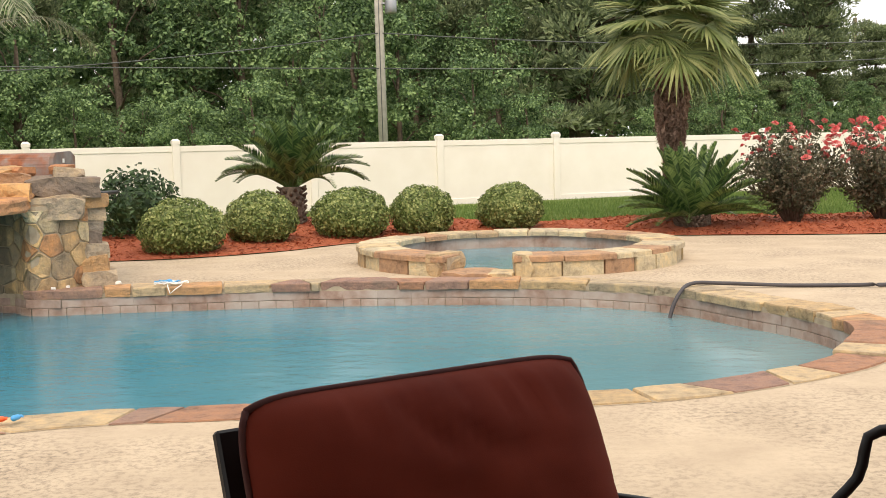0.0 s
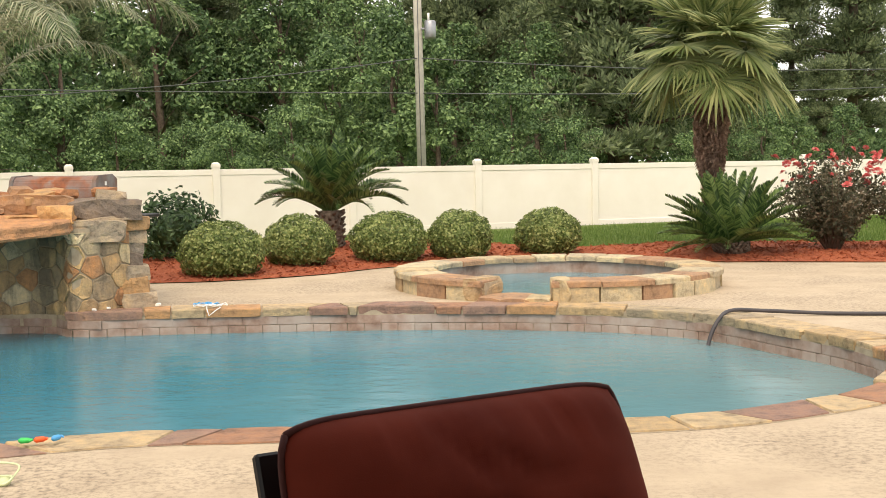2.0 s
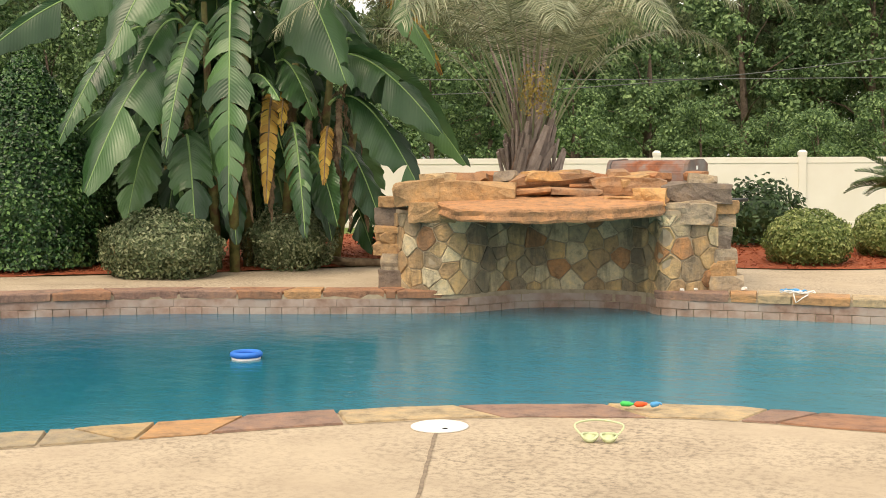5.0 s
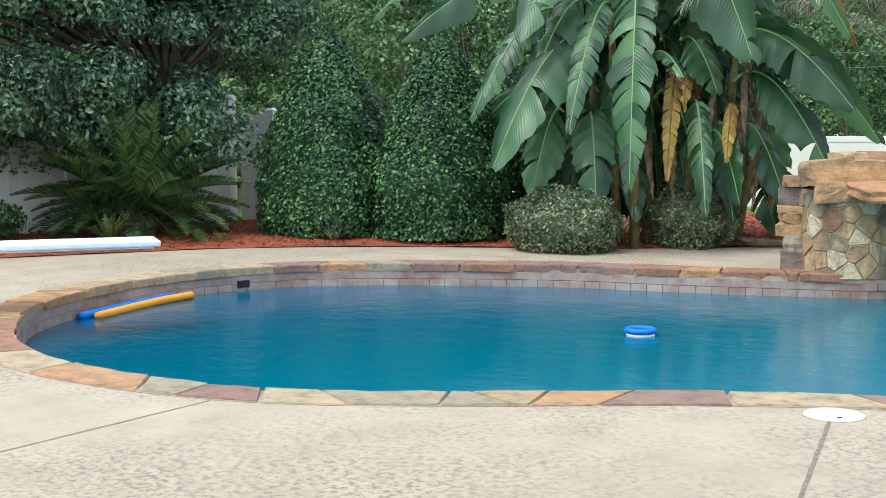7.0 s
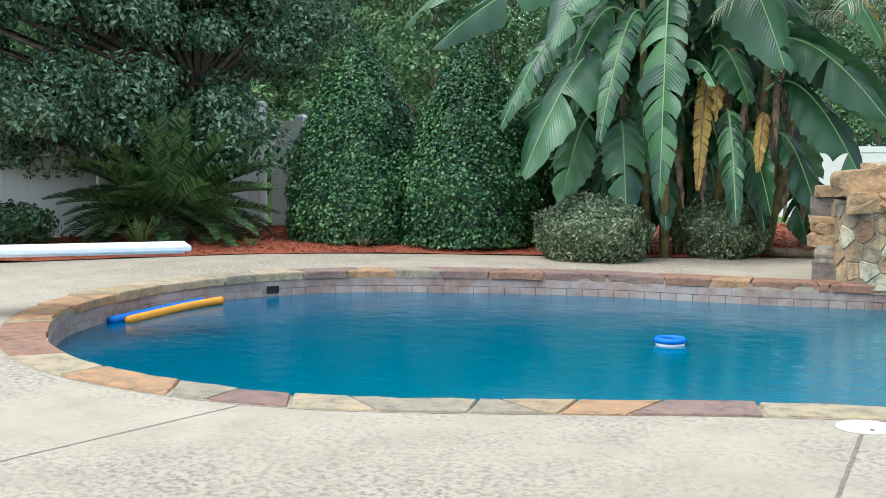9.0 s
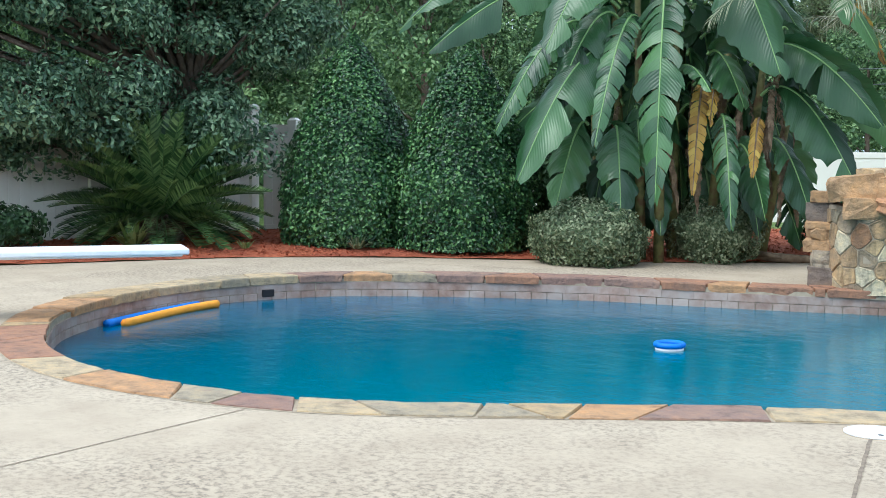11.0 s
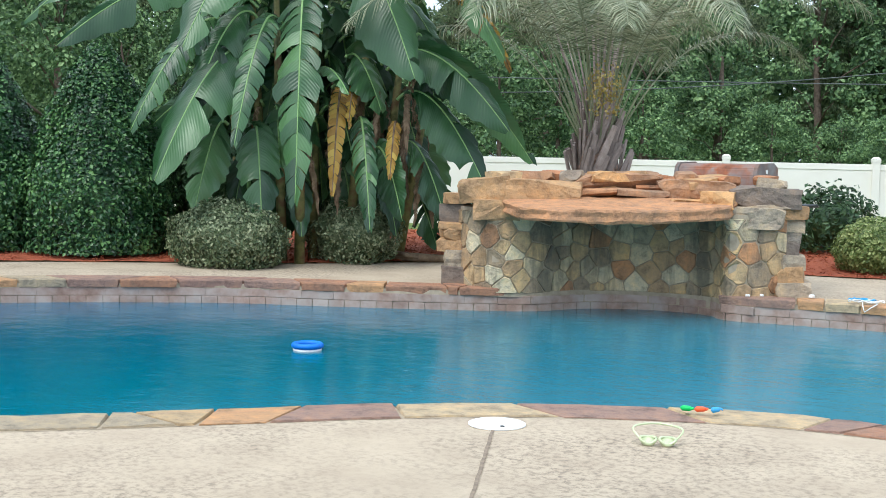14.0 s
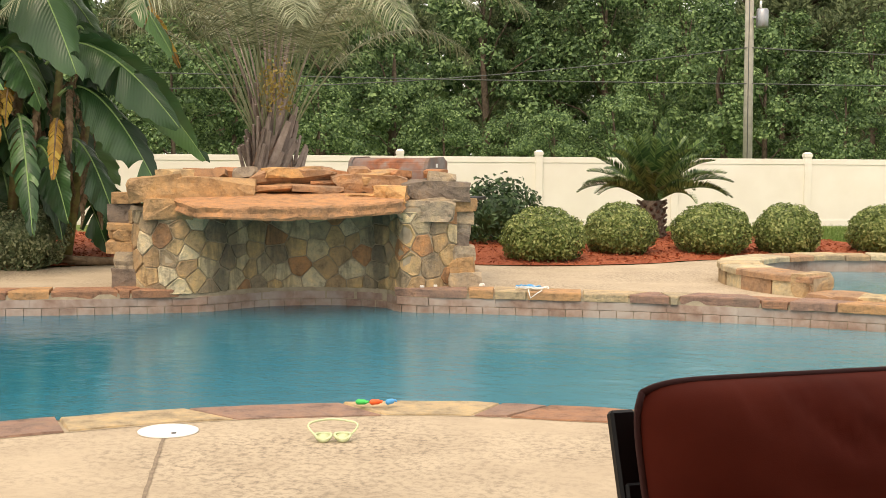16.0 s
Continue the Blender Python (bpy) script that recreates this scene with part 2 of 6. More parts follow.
M_BLACK = plain("black_metal", (0.018, 0.017, 0.018), 0.45, 0.6)
M_STEEL = plain("brushed_steel", (0.36, 0.37, 0.39), 0.42, 0.9)
M_RUST = surface("rusted_lid", [(0.32, (0.12, 0.06, 0.045)), (0.5, (0.34, 0.12, 0.06)), (0.64, (0.3, 0.26, 0.24))], 5, stain=(0.24, 0.2, 0.19), stain_scale=2.4, rough=0.7, metal=0.2, bump=0.4)
M_PANEL = surface("worn_grey_enamel", [(0.3, (0.13, 0.12, 0.12)), (0.7, (0.24, 0.22, 0.21))], 7, stain=(0.2, 0.12, 0.09), stain_scale=5, rough=0.6, bump=0.2)
M_WHITE = plain("white_plastic", (0.82, 0.82, 0.8), 0.4)
M_BOARD = plain("board_paint", (0.78, 0.81, 0.84), 0.6)
M_BLUE = plain("blue_foam", (0.01, 0.16, 0.6), 0.55)
M_ORANGE = plain("orange_foam", (0.85, 0.34, 0.03), 0.65)
M_GREENP = plain("green_plastic", (0.02, 0.55, 0.12))
M_REDP = plain("red_plastic", (0.9, 0.13, 0.04))
M_SKYP = plain("light_blue_plastic", (0.06, 0.35, 0.7))
M_HOSE = plain("dark_hose", (0.06, 0.055, 0.06), 0.6)
M_POLE = surface("weathered_pole", [(0.3, (0.36, 0.34, 0.3)), (0.7, (0.5, 0.48, 0.43))], 6, rough=0.9, bump=0.4)
M_WIRE = plain("cable", (0.1, 0.11, 0.11), 0.8)
M_JOINT = surface("joint_dirt", [(0.3, (0.17, 0.13, 0.1)), (0.7, (0.32, 0.25, 0.18))], 20, rough=0.95, place="World")
M_HOUSE = surface("house_render", [(0.3, (0.24, 0.19, 0.15)), (0.7, (0.3, 0.25, 0.2))], 3, rough=0.9)
M_GOGGLE = plain("clear_lime_plastic", (0.78, 0.86, 0.55), 0.12)
M_GOGGLE.node_tree.nodes["Principled BSDF"].inputs["Transmission Weight"].default_value = 0.35
# near-black colour that stands in for the shade inside holes
M_HOLE_SHADE = plain("painted_hole_shade", (0.02, 0.02, 0.022), 0.9)


def fabric():
    m, n, l, p = shader("rust_red_canvas")
    vec = n.new("ShaderNodeTexCoord").outputs["Object"]
    a = noise_tex(n, l, vec, 5, 4)
    r = ramp(n, [(0.3, (0.1, 0.015, 0.009)), (0.7, (0.145, 0.024, 0.014))])
    l.new(a.outputs["Fac"], r.inputs[0]), l.new(r.outputs[0], p.inputs["Base Color"])
    p.inputs["Roughness"].default_value = 0.9
    p.inputs["Sheen Weight"].default_value, p.inputs["Specular IOR Level"].default_value = 0.03, 0.08
    p.inputs["Sheen Tint"].default_value = (0.8, 0.3, 0.2, 1)
    f = noise_tex(n, l, vec, 420, 2)
    bp = n.new("ShaderNodeBump")
    bp.inputs["Strength"].default_value, bp.inputs["Distance"].default_value = 0.25, 0.001
    l.new(f.outputs["Fac"], bp.inputs["Height"]), l.new(bp.outputs[0], p.inputs["Normal"])
    return m


def banana_finish(name, dark, mid, light, rough):
    """A broad leaf blade: fine cross veins running out from the rib, waxy gloss, tone from leaf to leaf."""
    m = foliage(name, dark, mid, light, rough, 0.16, 1.1)
    n, l = m.node_tree.nodes, m.node_tree.links
    p = n["Principled BSDF"]
    p.inputs["Specular IOR Level"].default_value = 0.55
    uv = n.new("ShaderNodeUVMap")
    w = n.new("ShaderNodeTexWave")
    w.inputs["Scale"].default_value, w.inputs["Distortion"].default_value = 11.0, 0.6
    l.new(uv.outputs[0], w.inputs["Vector"])
    bp = n.new("ShaderNodeBump")
    bp.inputs["Strength"].default_value, bp.inputs["Distance"].default_value = 0.25, 0.006
    l.new(w.outputs["Fac"], bp.inputs["Height"]), l.new(bp.outputs[0], p.inputs["Normal"])
    return m


M_BANANA = banana_finish("banana_leaf", (0.009, 0.036, 0.013), (0.03, 0.09, 0.03), (0.1, 0.215, 0.075), 0.32)
M_BANANA_DRY = banana_finish("yellowed_banana_leaf", (0.2, 0.11, 0.03), (0.4, 0.22, 0.03), (0.5, 0.34, 0.06), 0.6)
M_CANVAS = fabric()
M_PIPING = plain("dark_piping", (0.06, 0.012, 0.01), 0.8)


def water():
    """Slightly clouded pool water: deep blue at the far end, paler over the shallow end; rain-stirred ripples."""
    m, n, l, p = shader("pool_water")
    pos = n.new("ShaderNodeNewGeometry").outputs["Position"]
    s = n.new("ShaderNodeSeparateXYZ")
    l.new(pos, s.inputs[0])
    a = noise_tex(n, l, pos, 0.5, 3)
    ad = n.new("ShaderNodeMath")
    ad.operation = "MULTIPLY_ADD"
    ad.inputs[1].default_value, ad.inputs[2].default_value = 2.4, -1.2
    l.new(a.outputs["Fac"], ad.inputs[0])
    sm = n.new("ShaderNodeMath")
    l.new(s.outputs[0], sm.inputs[0]), l.new(ad.outputs[0], sm.inputs[1])
    mr = n.new("ShaderNodeMapRange")
    mr.inputs[1].default_value, mr.inputs[2].default_value = -9.0, 2.2
    l.new(sm.outputs[0], mr.inputs[0])
    r = ramp(n, [(0.0, (0.0, 0.085, 0.16)), (0.3, (0.0, 0.128, 0.185)), (0.6, (0.045, 0.2, 0.27)), (0.85, (0.105, 0.245, 0.29)), (1.0, (0.15, 0.255, 0.275))])
    l.new(mr.outputs[0], r.inputs[0]), l.new(r.outputs[0], p.inputs["Base Color"])
    p.inputs["Roughness"].default_value, p.inputs["IOR"].default_value = 0.12, 1.33
    p.inputs["Specular IOR Level"].default_value = 0.4
    mp = n.new("ShaderNodeMapping")
    mp.inputs["Scale"].default_value = (1.0, 1.4, 1.0)
    l.new(pos, mp.inputs[0])
    w1 = noise_tex(n, l, mp.outputs[0], 4.2, 5, 0.62)
    w2 = noise_tex(n, l, pos, 1.3, 2, 0.5)
    mm = n.new("ShaderNodeMath")
    mm.operation = "MULTIPLY_ADD"
    mm.inputs[1].default_value = 0.5
    l.new(w1.outputs["Fac"], mm.inputs[0]), l.new(w2.outputs["Fac"], mm.inputs[2])
    bp = n.new("ShaderNodeBump")
    bp.inputs["Strength"].default_value, bp.inputs["Distance"].default_value = 0.26, 0.05
    l.new(mm.outputs[0], bp.inputs["Height"]), l.new(bp.outputs[0], p.inputs["Normal"])
    return m


M_WATER = water()


# ---- helpers of shape ----
rng = np.random.default_rng(7)


def group_of(name, label, category, place=None, group="", kind=""):
    ob = new(name)
    if place is not None:
        ob.matrix_world = place
    return tagged(ob, label, category, group, kind)


def mesh_np(name, verts, faces, smooth=False):
    """A mesh from arrays; all faces have the same number of corners."""
    verts, faces = np.asarray(verts, np.float32), np.asarray(faces, np.int32)
    me = bpy.data.meshes.new(name)
    k = faces.shape[1]
    me.vertices.add(len(verts)), me.loops.add(faces.size), me.polygons.add(len(faces))
    me.vertices.foreach_set("co", verts.ravel())
    me.loops.foreach_set("vertex_index", faces.ravel())
    me.polygons.foreach_set("loop_start", np.arange(0, faces.size, k, dtype=np.int32))
    me.polygons.foreach_set("use_smooth", np.full(len(faces), smooth))
    me.update(calc_edges=True)
    return me


def mesh_py(name, verts, faces, smooth=False):
    me = bpy.data.meshes.new(name)
    me.from_pydata([tuple(v) for v in verts], [], faces)
    if smooth:
        me.polygons.foreach_set("use_smooth", np.full(len(me.polygons), True))
    me.update()
    return me


def from_bm(name, bm, smooth=False):
    me = bpy.data.meshes.new(name)
    bmesh.ops.recalc_face_normals(bm, faces=bm.faces)
    bm.to_mesh(me)
    bm.free()
    if smooth:
        me.polygons.foreach_set("use_smooth", np.full(len(me.polygons), True))
    return me


def part(name, me, material, parent=None, label="", place=None):
    if not isinstance(me, bpy.types.Mesh):
        me = from_bm(name, me)
    if material is not None and not me.materials:
        me.materials.append(material)
    ob = new(name, me)
    if parent is not None:
        ob.parent = parent
    if place is not None:
        ob.matrix_basis = place
    return tagged(ob, label)


def thing(name, me, material, label, category, place=None, group="", kind=""):
    return tagged(part(name, me, material, None, "", place), label, category, group, kind)


def box(w, d, h, bevel=0.01, base=False, segments=1):
    bm = bmesh.new()
    bmesh.ops.create_cube(bm, size=1)
    bmesh.ops.scale(bm, vec=(w, d, h), verts=bm.verts)
    if base:
        bmesh.ops.translate(bm, vec=(0, 0, h / 2), verts=bm.verts)
    if bevel:
        bmesh.ops.bevel(bm, geom=bm.edges[:], offset=bevel, segments=segments, affect="EDGES", profile=0.6)
    return bm


def tube(points, radii, sides=8, caps=True):
    """Verts and faces of a tube along points."""
    P = np.asarray(points, float)
    R = np.broadcast_to(np.asarray(radii, float), (len(P),))
    T = np.gradient(P, axis=0)
    T /= np.linalg.norm(T, axis=1, keepdims=True) + 1e-9
    ref = np.array([0, 0, 1.0]) if abs(T[0][2]) < 0.9 else np.array([1.0, 0, 0])
    V, F = [], []
    for i, (p, t, r) in enumerate(zip(P, T, R)):
        a = np.cross(t, ref)
        a /= np.linalg.norm(a) + 1e-9
        b = np.cross(t, a)
        for k in range(sides):
            th = 2 * math.pi * k / sides
            V.append(p + r * (a * math.cos(th) + b * math.sin(th)))
    for i in range(len(P) - 1):
        for k in range(sides):
            q = (k + 1) % sides
            F.append((i * sides + k, i * sides + q, (i + 1) * sides + q, (i + 1) * sides + k))
    if caps:
        F.append(tuple(range(sides))[::-1])
        F.append(tuple(range((len(P) - 1) * sides, len(P) * sides)))
    return V, F


def tube_mesh(name, points, radii, sides=8):
    V, F = tube(points, radii, sides)
    return mesh_py(name, V, F, True)


def joined(name, pieces, smooth=True):
    V, F = [], []
    for v, f in pieces:
        o = len(V)
        V += list(v)
        F += [tuple(i + o for i in q) for q in f]
    return mesh_py(name, V, F, smooth)


def rock(w, d, h, seed, rough=0.12, cuts=2, chip=0.66):
    """A split stone: a block with broken-off corners, layered sides and an uneven skin, centred."""
    r = np.random.default_rng(seed)
    bm = bmesh.new()
    bmesh.ops.create_cube(bm, size=1)
    for k in range(9):
        a, e = r.uniform(0, 6.28), r.uniform(-0.5, 0.75)
        nrm = Vector((math.cos(a) * math.cos(e), math.sin(a) * math.cos(e), math.sin(e)))
        reach = 0.5 * (abs(nrm.x) + abs(nrm.y) + abs(nrm.z))
        cut = bmesh.ops.bisect_plane(bm, geom=bm.verts[:] + bm.edges[:] + bm.faces[:], plane_co=nrm * reach * r.uniform(chip, 0.92), plane_no=nrm, clear_outer=True)
        edges = [g for g in cut["geom_cut"] if isinstance(g, bmesh.types.BMEdge)]
        if edges:
            bmesh.ops.contextual_create(bm, geom=edges)
    bmesh.ops.scale(bm, vec=(w * 1.06, d * 1.06, h * 1.04), verts=bm.verts)
    bmesh.ops.triangulate(bm, faces=bm.faces[:])
    for _ in range(cuts):
        bmesh.ops.subdivide_edges(bm, edges=[e for e in bm.edges if e.calc_length() > 0.07], cuts=1)
        bmesh.ops.triangulate(bm, faces=bm.faces[:])
    s = Vector((seed * 3.17, seed * 1.3, seed * 2.1))
    amp = rough * min(w, d, h)
    for v in bm.verts:
        k = noise.noise_vector(v.co * 7 + s) * amp * 0.7 + noise.noise_vector(Vector((v.co.x * 3, v.co.y * 3, v.co.z * 40)) + s) * amp * 0.5
        v.co += Vector((k.x, k.y, k.z * 0.5))
    return from_bm("rock", bm)


def smooth_loop(points, count, closed=True):
    """A smooth curve through the points (Catmull-Rom), evenly spaced."""
    P = np.asarray(points, float)
    n = len(P)
    out = []
    for i in range(n if closed else n - 1):
        if closed:
            a, b, c, d = P[(i - 1) % n], P[i], P[(i + 1) % n], P[(i + 2) % n]
        else:
            a, b, c, d = P[max(i - 1, 0)], P[i], P[i + 1], P[min(i + 2, n - 1)]
        for u in np.linspace(0, 1, 12, endpoint=False):
            out.append(0.5 * (2 * b + (c - a) * u + (2 * a - 5 * b + 4 * c - d) * u**2 + (3 * b - a - 3 * c + d) * u**3))
    out.append(P[0] if closed else P[-1])
    out = np.array(out)
    s = np.r_[0, np.cumsum(np.linalg.norm(np.diff(out, axis=0), axis=1))]
    at = np.linspace(0, s[-1], count + 1 if closed else count)
    if closed:
        at = at[:-1]
    return np.stack([np.interp(at, s, out[:, k]) for k in range(P.shape[1])], 1), s[-1]


def inside(poly, X, Y):
    r = np.zeros(X.shape, bool)
    p = np.asarray(poly)
    for (x1, y1), (x2, y2) in zip(p, np.roll(p, -1, 0)):
        hit = ((y1 > Y) != (y2 > Y)) & (X < (x2 - x1) * (Y - y1) / (y2 - y1 + 1e-12) + x1)
        r ^= hit
    return r


def rise(x, y):
    """The yard climbs a little towards the back fence."""
    s = (x + 1.2) * -0.506 + (y - 22.3) * 0.863
    return 0.13 * np.clip((s + 5.5) / 5.5, 0, 1.6)


def sheet(name, outer, holes, step, height, material, label, category, kind="structure"):
    """A ground sheet between an outline and its holes, with inner points for relief."""
    from mathutils.geometry import delaunay_2d_cdt
    loops = [np.asarray(outer)] + [np.asarray(h) for h in holes]
    pts, edges = [], []
    for lp in loops:
        o = len(pts)
        pts += [Vector(p) for p in lp]
        edges += [(o + i, o + (i + 1) % len(lp)) for i in range(len(lp))]
    lo, hi = loops[0].min(0), loops[0].max(0)
    if step:
        gx, gy = np.meshgrid(np.arange(lo[0], hi[0], step), np.arange(lo[1], hi[1], step))
        gx, gy = gx.ravel() + rng.uniform(-0.3, 0.3, gx.size) * step, gy.ravel() + rng.uniform(-0.3, 0.3, gy.size) * step
        ok = inside(loops[0], gx, gy)
        for h in loops[1:]:
            ok &= ~inside(h, gx, gy)
        pts += [Vector((x, y)) for x, y in zip(gx[ok], gy[ok])]
    V, _, F, *_ = delaunay_2d_cdt(pts, edges, [], 0, 1e-5)
    V = np.array([tuple(v) for v in V])
    C = np.array([V[list(f)].mean(0) for f in F])
    ok = inside(loops[0], C[:, 0], C[:, 1])
    for h in loops[1:]:
        ok &= ~inside(h, C[:, 0], C[:, 1])
    F = [tuple(f) for f, k in zip(F, ok) if k]
    Z = height(V[:, 0], V[:, 1])
    me = mesh_py(name, np.c_[V, Z], F, True)
    return thing(name, me, material, label, category, kind=kind)


def cells(w, h, step, gap, seed):
    """Irregular polygons (Voronoi cells drawn in by the joint) that fill a w x h field."""
    r = np.random.default_rng(seed)
    S, rad = [], []
    for size in (1.25, 0.95, 0.7, 0.5):
        for _ in range(int(60 * w * h / step**2 / 4)):
            q = np.array((r.uniform(0, w), r.uniform(0, h)))
            if all(np.linalg.norm((q - o) * (1, 1.15)) > 0.5 * (size * step + k) * 0.95 for o, k in zip(S, rad)):
                S.append(q), rad.append(size * step)
    S = np.array(S)
    out = []
    for i, s in enumerate(S):
        poly = [np.array(p, float) for p in ((gap, gap), (w - gap, gap), (w - gap, h - gap), (gap, h - gap))]
        for j, q in enumerate(S):
            d = q - s
            L = np.linalg.norm(d)
            if i == j or L > 3.5 * step or L < 1e-6:
                continue
            n, c = d / L, L / 2 - gap / 2
            new_poly = []
            for a, b in zip(poly, poly[1:] + poly[:1]):
                da, db = (a - s) @ n - c, (b - s) @ n - c
                if da <= 0:
                    new_poly.append(a)
                if da * db < 0:
                    new_poly.append(a + (b - a) * da / (da - db))
            poly = new_poly
            if len(poly) < 3:
                break
        if len(poly) >= 3:
            out.append(poly)
    return out


def stone_face(parent, field, at, material, thick=0.03, name="stone", seed=1):
    """Flat stones on a curved face. at(u, v) gives the place and the outward normal."""
    r = np.random.default_rng(seed)
    for poly in field:
        n = len(poly)
        c = np.mean(poly, 0)
        t = thick * r.uniform(0.6, 1.4)
        rough = []
        for a, b in zip(poly, poly[1:] + poly[:1]):
            a, b = np.asarray(a), np.asarray(b)
            for u in (0.08, 0.36, 0.64, 0.92):
                q = a + (b - a) * u
                rough.append(q + (c - q) * 0.1 * abs(noise.noise(Vector((q[0] * 13, q[1] * 13, seed)))))
        poly, n = rough, len(rough)
        rows = []
        for k, out in ((1.0, -0.02), (1.0, t * 0.6), (0.93, t)):
            for p in poly:
                q, nn = at(*(c + (np.asarray(p) - c) * k))
                rows.append(np.asarray(q) + np.asarray(nn) * out)
        o = np.mean(rows, 0)
        F = [tuple(range(2 * n, 3 * n))]
        for a in (0, n):
            F += [(a + i, a + (i + 1) % n, a + n + (i + 1) % n, a + n + i) for i in range(n)]
        part(name, mesh_py(name, np.array(rows) - o, F), material, parent, place=Matrix.Translation(o))


def leaf_set(P, N, size, aspect=0.5, seed=0, fold=0.25, droop=0.35):
    """Leaves as folded diamonds of two triangles each side, at P, facing about along N. Returns verts and faces."""
    r = np.random.default_rng(seed)
    n = len(P)
    N = N + r.normal(0, 0.45, (n, 3))
    N /= np.linalg.norm(N, axis=1, keepdims=True) + 1e-9
    A = r.normal(0, 1, (n, 3))
    A[:, 2] -= droop
    A -= N * (A * N).sum(1, keepdims=True)
    A /= np.linalg.norm(A, axis=1, keepdims=True) + 1e-9
    B = np.cross(N, A)
    L = (size * r.uniform(0.65, 1.3, n))[:, None]
    W = L * aspect * 0.5
    v = np.stack([P - A * L * 0.5, P + B * W + N * L * fold * 0.4, P + A * L * 0.5, P - B * W + N * L * fold * 0.4], 1).reshape(-1, 3)
    i = np.arange(n)[:, None] * 4
    f = np.concatenate([i + [0, 1, 2], i + [0, 2, 3]], 1).reshape(-1, 3)
    return v, f


def shell(n, centre, radii, seed, inner=0.7, low=-1.0):
    """Points in the outer layer of an ellipsoid, and their outward directions."""
    r = np.random.default_rng(seed)
    d = r.normal(0, 1, (n * 2, 3))
    d /= np.linalg.norm(d, axis=1, keepdims=True)
    d = d[d[:, 2] > low][:n]
    k = r.uniform(inner**3, 1, len(d)) ** (1 / 3)
    return np.asarray(centre) + d * np.asarray(radii) * k[:, None], d


# ---- plan ----
POOL_PTS = [(2.2, 7.6), (1.95, 7.15), (1.6, 6.83), (1.27, 6.6), (0.95, 6.42), (0.54, 6.29), (-0.3, 6.16), (-1.2, 6.04), (-2.07, 5.88), (-2.99, 5.39),
            (-3.69, 4.76), (-4.49, 3.83), (-5.0, 3.3), (-5.5, 2.99), (-6.2, 2.75), (-6.87, 2.68), (-7.6, 2.78), (-8.3, 3.05), (-9.0, 3.45),
            (-9.6, 4.1), (-10.0, 4.8), (-10.2, 5.5), (-10.18, 6.14), (-10.0, 6.75), (-9.3, 7.6), (-8.3, 8.48), (-7.5, 8.92),
            (-6.75, 9.35), (-6.1, 9.78), (-5.78, 10.05), (-5.5, 10.6), (-4.95, 10.95), (-4.4, 10.95), (-4.1, 10.72), (-3.4, 10.85), (-2.6, 10.98), (-1.9, 11.08),
            (-1.0, 11.12), (-0.1, 11.08), (0.6, 10.95), (1.1, 10.72), (1.57, 10.32), (1.97, 9.6), (2.3, 8.95), (2.42, 8.2)]
POOL, POOL_LEN = smooth_loop(POOL_PTS, 300)
WATER_Z, COPING_W = -0.2, 0.33


def outward(loop):
    t = np.roll(loop, -1, 0) - np.roll(loop, 1, 0)
    t /= np.linalg.norm(t, axis=1, keepdims=True)
    n = np.stack([t[:, 1], -t[:, 0]], 1)
    area = 0.5 * np.sum(loop[:, 0] * np.roll(loop[:, 1], -1) - np.roll(loop[:, 0], -1) * loop[:, 1])
    return n if area > 0 else -n


NRM = outward(POOL)
RIM = POOL + NRM * COPING_W
DECK_EDGE, _ = smooth_loop([(-13.0, 4.4), (-12.67, 5.84), (-12.3, 7.1), (-11.4, 8.4), (-10.4, 9.36), (-9.2, 10.5), (-8.1, 12.0), (-6.5, 13.2), (-4.4, 13.6), (-3.6, 13.8),
                            (-2.6, 14.5), (-1.75, 15.6), (-0.5, 16.0), (1.0, 16.1), (2.4, 15.95), (3.7, 15.8), (4.9, 15.7), (8.0, 15.6)], 110, closed=False)
DECK = np.r_[DECK_EDGE, [(9.5, 15.5), (9.5, -6.0), (-15.0, -6.0), (-14.2, 1.5), (-13.4, 3.4)]]
BED_BACK, _ = smooth_loop([(8.0, 18.6), (5.8, 18.6), (3.6, 18.9), (2.0, 18.7), (0.6, 17.8), (-0.7, 18.3), (-2.2, 19.0), (-3.6, 18.6), (-4.7, 16.3), (-6.0, 15.4), (-8.0, 15.5),
                           (-9.5, 15.0), (-12.0, 14.6), (-15.0, 13.6), (-15.35, 11.0), (-15.3, 6.0), (-15.3, 3.0), (-14.6, 2.2)], 110, closed=False)
BED = np.r_[DECK_EDGE[1:-1] + (0, 0.0), BED_BACK]

# ---- ground ----
far = [(3000 * math.cos(a), 3000 * math.sin(a)) for a in np.linspace(0, 2 * math.pi, 48, endpoint=False)]
sheet("ground", far, [RIM], 0, lambda x, y: rise(x, y) - 0.06, M_LAWN, "rough green grass ground round the yard", "ground")
lawn_loop = [(-16.5, 13.0), (-15.2, 14.1), (12.0, 30.05), (12.0, 15.0), (8.0, 15.2), (3.0, 15.3), (-2.0, 15.2), (-5.0, 13.2), (-8.0, 11.4), (-11.0, 8.2), (-13.0, 3.0), (-16.5, 2.0)]
sheet("lawn", lawn_loop, [], 0.6, lambda x, y: rise(x, y) - 0.03 + 0.0 * x, M_LAWN, "mown green lawn below the white fence", "grass")
sheet("pool_deck", DECK, [RIM], 0.8, lambda x, y: 0.0 * x, M_DECK, "cream textured concrete pool deck with dark stains", "deck")


